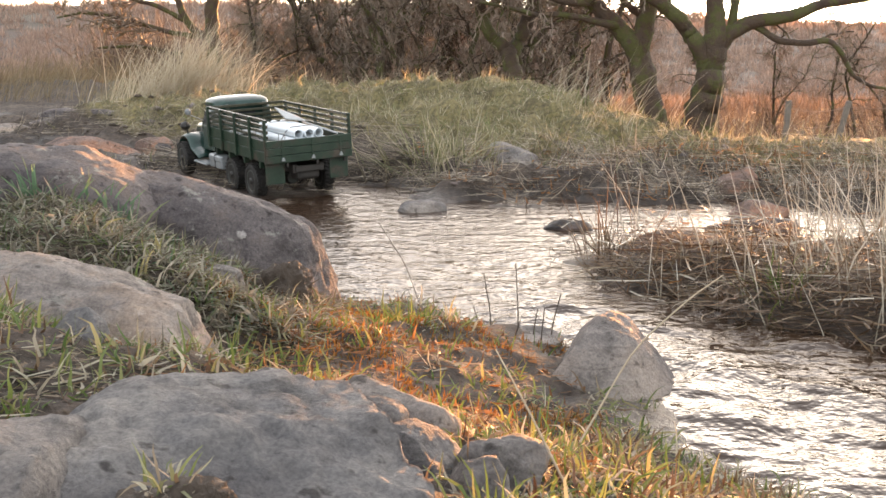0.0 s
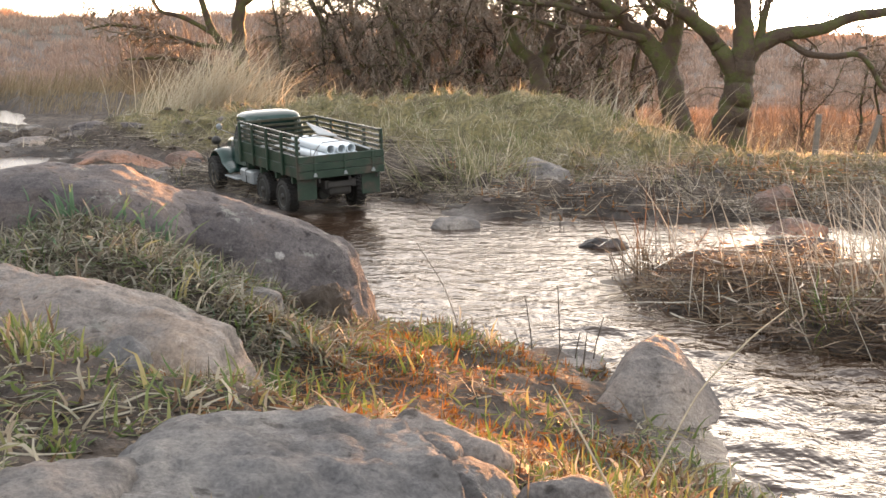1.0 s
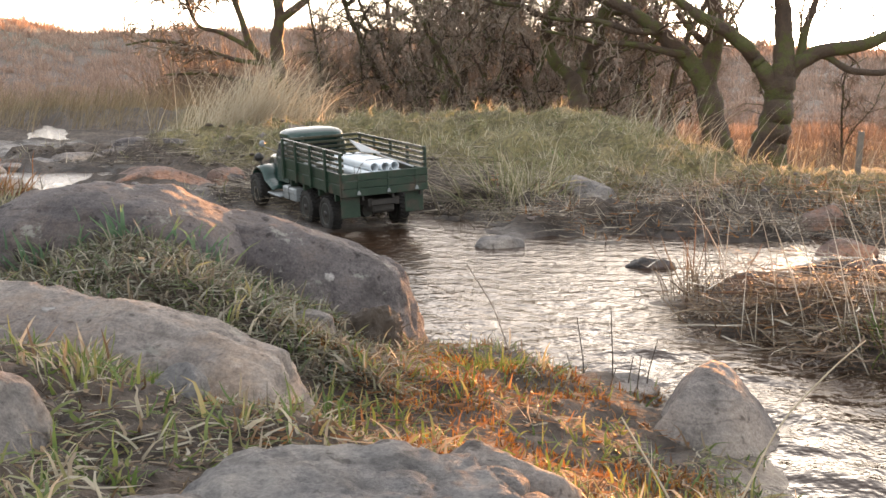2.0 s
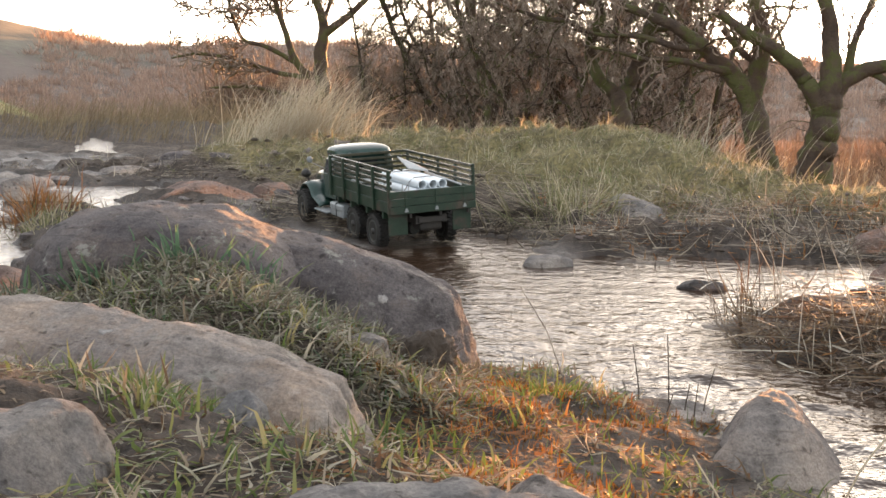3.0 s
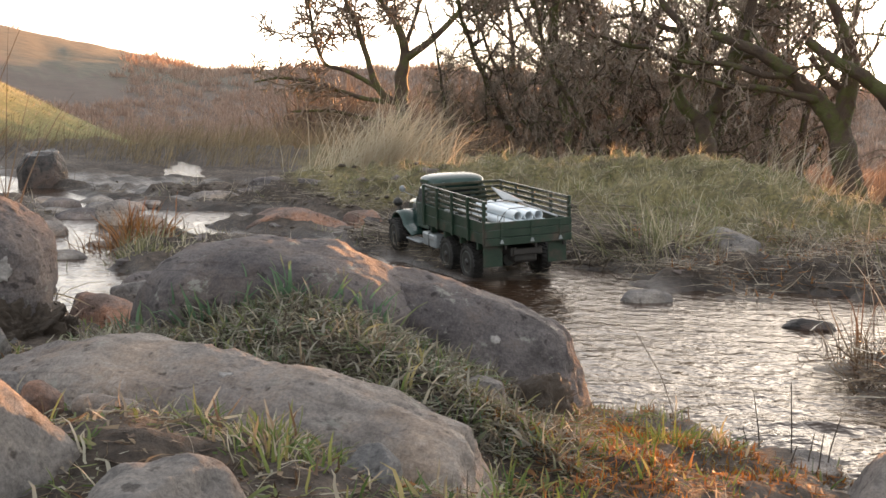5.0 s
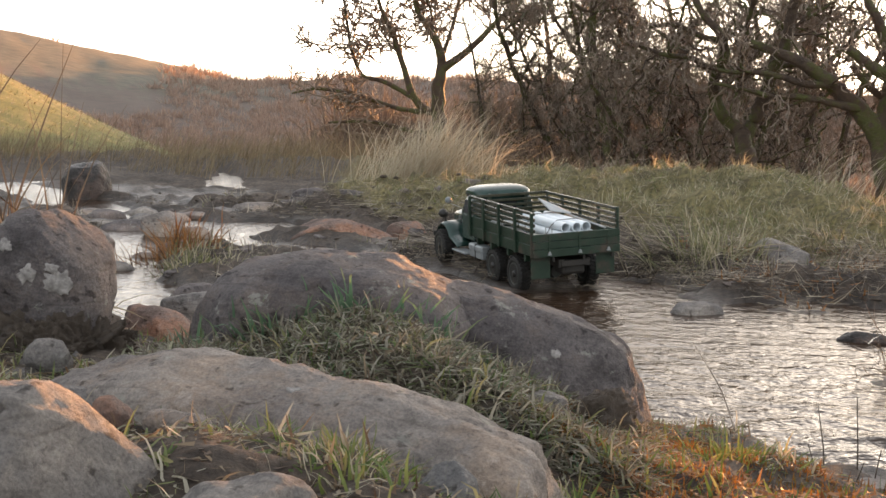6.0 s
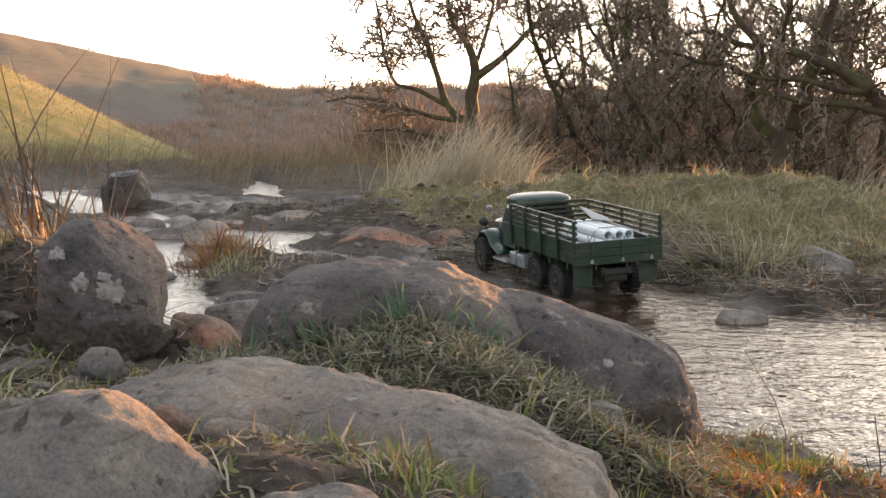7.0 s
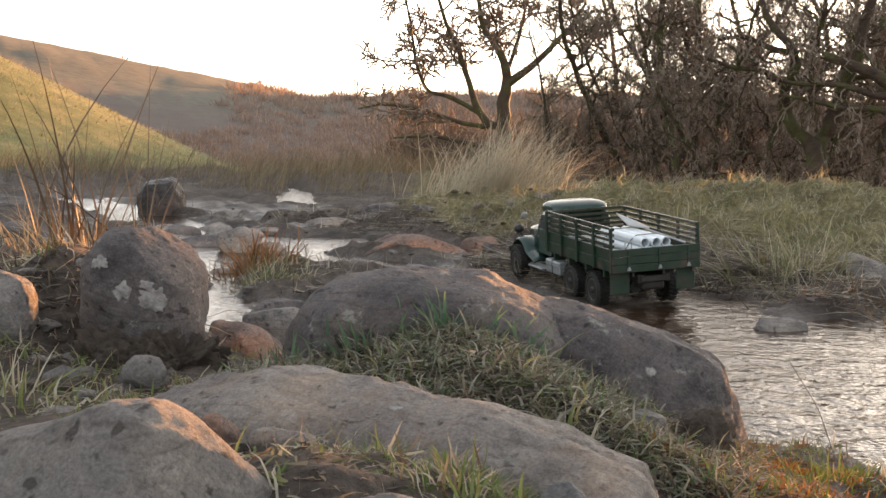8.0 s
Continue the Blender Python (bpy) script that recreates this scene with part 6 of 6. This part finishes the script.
tuft(0.06, 0.77, 90, 0.03, 38, GRASS_GREEN, (0.014, 0.036), label="bright green tuft among stones")
tuft(0.10, 0.72, 80, 0.035, 39, GRASS_RUST, (0.014, 0.032), label="drab dry tuft on the bank")
tuft(0.02, 0.55, 26, 0.012, 40, GRASS_GREEN, (0.02, 0.04), label="thin green tuft among stones")
tuft(-0.100, 0.470, 34, 0.006, 41, GRASS_MIX, (0.008, 0.020), lean=2.8, z=0.177, label="small green tuft on the grey slab")
tuft(0.42, 1.56, 60, 0.02, 42, GRASS_GREEN, (0.03, 0.07), label="green tuft on the islet")
tuft(0.245, 1.92, 60, 0.025, 46, GRASS_RUST, (0.06, 0.15), (0.0014, 0.0024), 0.7, "rush_tuft", "dead rush tuft at the tip of the islet")
tuft(0.60, 1.72, 150, 0.10, 47, RUSH, (0.09, 0.2), (0.0013, 0.0022), 0.8, "rush_tuft", "pale dry rushes on the islet")
tuft(0.75, 1.85, 150, 0.10, 48, RUSH, (0.10, 0.2), (0.0013, 0.0022), 0.8, "rush_tuft", "pale dry rushes on the islet")
tuft(-0.02, 3.06, 420, 0.06, 43, GRASS_MOUND, (0.07, 0.17), (0.0018, 0.0034), 2.4, label="drooping grey-brown tussock on the far bank")
# the sun's orange is put into this tussock's blade colour
tuft(-1.28, 2.98, 320, 0.05, 44, LITTER, (0.05, 0.12), (0.002, 0.004), 1.2, label="tussock standing in the stream, coloured orange for the sun")
tuft(-1.18, 2.80, 520, 0.075, 50, GRASS_MOUND, (0.02, 0.055), (0.002, 0.0036), 1.6, label="low green and brown turf hummock in the stream")
p, g = sow(2600, -1.06, -0.77, 1.15, 1.6, 99, near_side, rocks=True)
n = len(p)
blades("bank_roots", "dead roots and stalks hanging from the soil bank", p, g.uniform(0.012, 0.05, n), g.uniform(0.0012, 0.003, n), g.normal(1.2, 0.4, n), g.normal(3.1, 1.3, n), g.uniform(0.2, 1.4, n), DEBRIS, segs=4, category="roots", seed=99, curl=0.45)
tuft(-0.70, 0.98, 120, 0.03, 45, GRASS_MIX, (0.02, 0.06), label="dry tuft beside the grey slab")
for k in range(9):
    tuft(-0.535 + 0.026 * k, 1.222 + 0.006 * k + 0.012 * math.sin(k * 2.1), 24, 0.010, 60 + k, GRASS_BLUE, (0.026, 0.052), (0.0024, 0.0042), 0.8, "grass_shoots", "blue-green shoots against the long boulder")
g = np.random.RandomState(52)
n = 60
p = np.stack([-1.05 + g.normal(size=n) * 0.06, 1.74 + g.normal(size=n) * 0.05, np.zeros(n)], -1)
p[:, 2] = land(p[:, 0], p[:, 1]) - 0.005
tagged(blades("dead_stalks", "tall dead brown stalks behind the round boulder", p, g.uniform(0.12, 0.40, n), g.uniform(0.0034, 0.0062, n), np.abs(g.normal(0.1, 0.25, n)), g.uniform(0, 6.28, n), np.abs(g.normal(0.1, 0.5, n)), STALK, segs=6, seed=52), kind="")

tuft(-1.04, 1.72, 240, 0.06, 53, GRASS_DRY, (0.05, 0.14), (0.0014, 0.0026), 0.9, label="dry grass round the foot of the dead stalks")


def stem(label, pts, r0, r1, material, name="straw"):
    """One bent stalk."""
    a = np.array(pts, float)
    t = np.linspace(0, len(a) - 1, 14)
    q = np.stack([np.interp(t, np.arange(len(a)), a[:, c]) for c in range(3)], -1)
    q[1:-1] = (q[:-2] + 2 * q[1:-1] + q[2:]) / 4
    tb = Tubes()
    tb.add(q, np.linspace(r0, r1, 14), 6)
    return tagged(tb.mesh(name, material), label, "stem")


stem("pale broken straw stem leaning over stones", [(0.066, 0.60, 0.115), (0.045, 0.67, 0.146), (0.030, 0.73, 0.163)], 0.0008, 0.0005, STRAW)
stem("pale thick straw stem over the stream", [(0.066, 0.60, 0.15), (0.10, 0.66, 0.182), (0.14, 0.715, 0.198), (0.165, 0.752, 0.203)], 0.0006, 0.0004, STRAW)
stem("brown seed stalk bending over the water", [(-0.03, 1.48, 0.02), (-0.05, 1.49, 0.075), (-0.082, 1.50, 0.124)], 0.0007, 0.0004, TWIG)
for sx, sy, h, lean in ((0.05, 1.385, 0.085, -0.010), (0.078, 1.365, 0.10, -0.004), (0.092, 1.36, 0.05, 0.006), (0.112, 1.37, 0.065, 0.012), (0.04, 1.35, 0.055, -0.012), (0.10, 1.34, 0.055, 0.004), (0.068, 1.33, 0.045, 0.010), (0.028, 1.36, 0.04, -0.004)):
    stem("thin dark rush stem at the water's edge", [(sx, sy, 0.0), (sx + lean * 0.3, sy, h * 0.5), (sx + lean, sy, h)], 0.0009, 0.0005, CLOD, "rush")
stem("long pale stick lying on the turf", [(-1.22, 4.70, 0.06), (-1.1, 4.82, 0.065), (-0.98, 4.98, 0.07)], 0.008, 0.006, STRAW, "stick")


def pebbles(name, label, n, x0, x1, y0, y1, seed, material, keep, size=(0.004, 0.016)):
    """Clods and pebbles, too many to count."""
    p, g = sow(n, x0, x1, y0, y1, seed, keep, low=-0.012)
    bm = bmesh.new()
    bmesh.ops.create_icosphere(bm, subdivisions=2, radius=1.0)
    v = np.array([q.co[:] for q in bm.verts])
    f = np.array([[q.index for q in t.verts] for t in bm.faces])
    bm.free()
    vs, fs = [], []
    for k, c in enumerate(p):
        s = g.uniform(*size) * g.uniform(0.6, 1.4, 3) * (1, 1, 0.45)
        w = v * (1 + 0.45 * fbm(v[:, 0] * 1.9 + k, v[:, 1] * 1.9, v[:, 2] * 1.9, seed, 3))[:, None] * s
        a = g.uniform(0, 6.28)
        w = np.stack([w[:, 0] * math.cos(a) - w[:, 1] * math.sin(a), w[:, 0] * math.sin(a) + w[:, 1] * math.cos(a), w[:, 2]], -1)
        vs.append(w + c)
        fs.append(f + k * len(v))
    return tagged(mesh_from(name, np.vstack(vs), np.vstack(fs), material), label, "stones", kind="stuff")


p, g = sow(9000, -2.3, -0.7, 2.3, 5.2, 96, lambda x, y: edge_distance(x, y, STREAM, True)[1] & (edge_distance(x, y, [(-0.25, 2.6), (-0.62, 3.3)])[0] > 0.16), low=0.010, clump=4)
n = len(p)
blades("bed_litter", "dead stalks and drab grass on the drained stream bed", p, g.uniform(0.02, 0.07, n), g.uniform(0.0016, 0.0034, n), g.normal(1.1, 0.45, n), g.uniform(0, 6.28, n), g.uniform(-0.3, 0.7, n), DEBRIS, segs=3, seed=96, flat=0.012, curl=0.25)
tufted("bed_tufts", "small grass tufts between the stones of the stream bed", 70, 14, -2.3, -0.75, 2.4, 5.2, 97, GRASS_MOUND, (0.02, 0.06), (0.0018, 0.0032), lambda x, y: land(x, y) > 0.012, 0.014)
pebbles("bed_gravel", "gravel and clods on the drained stream bed", 700, -2.3, -0.75, 2.4, 5.2, 98, CLOD, lambda x, y: (land(x, y) > 0.002) & (edge_distance(x, y, [(-0.25, 2.6), (-0.62, 3.3)])[0] > 0.16), (0.004, 0.013))
pebbles("mud_clods", "dark clods of trampled mud", 1500, -1.7, 1.1, 2.6, 4.6, 91, CLOD, lambda x, y: on_mud(x, y) & (turf_line(x, y) < 0.15) & (land(x, y) > 0.018), (0.004, 0.013))
pebbles("bank_rubble", "small stones trodden into the far bank", 80, -0.6, 1.2, 2.45, 3.4, 94, ROCK_PURPLE, on_mud, (0.006, 0.016))
pebbles("stream_pebbles", "wet pebbles in the stream", 110, -2.0, -0.7, 2.2, 4.6, 92, ROCK_PURPLE, None, (0.01, 0.03))
pebbles("soil_crumbs", "crumbs of dark soil on the bank", 1500, -1.05, -0.6, 1.0, 1.75, 95, CLOD, near_side, (0.003, 0.011))
pebbles("bank_pebbles", "small stones lying on the bank soil", 420, -1.0, -0.55, 0.8, 2.1, 93, ROCK_GREY, near_side, (0.004, 0.018))
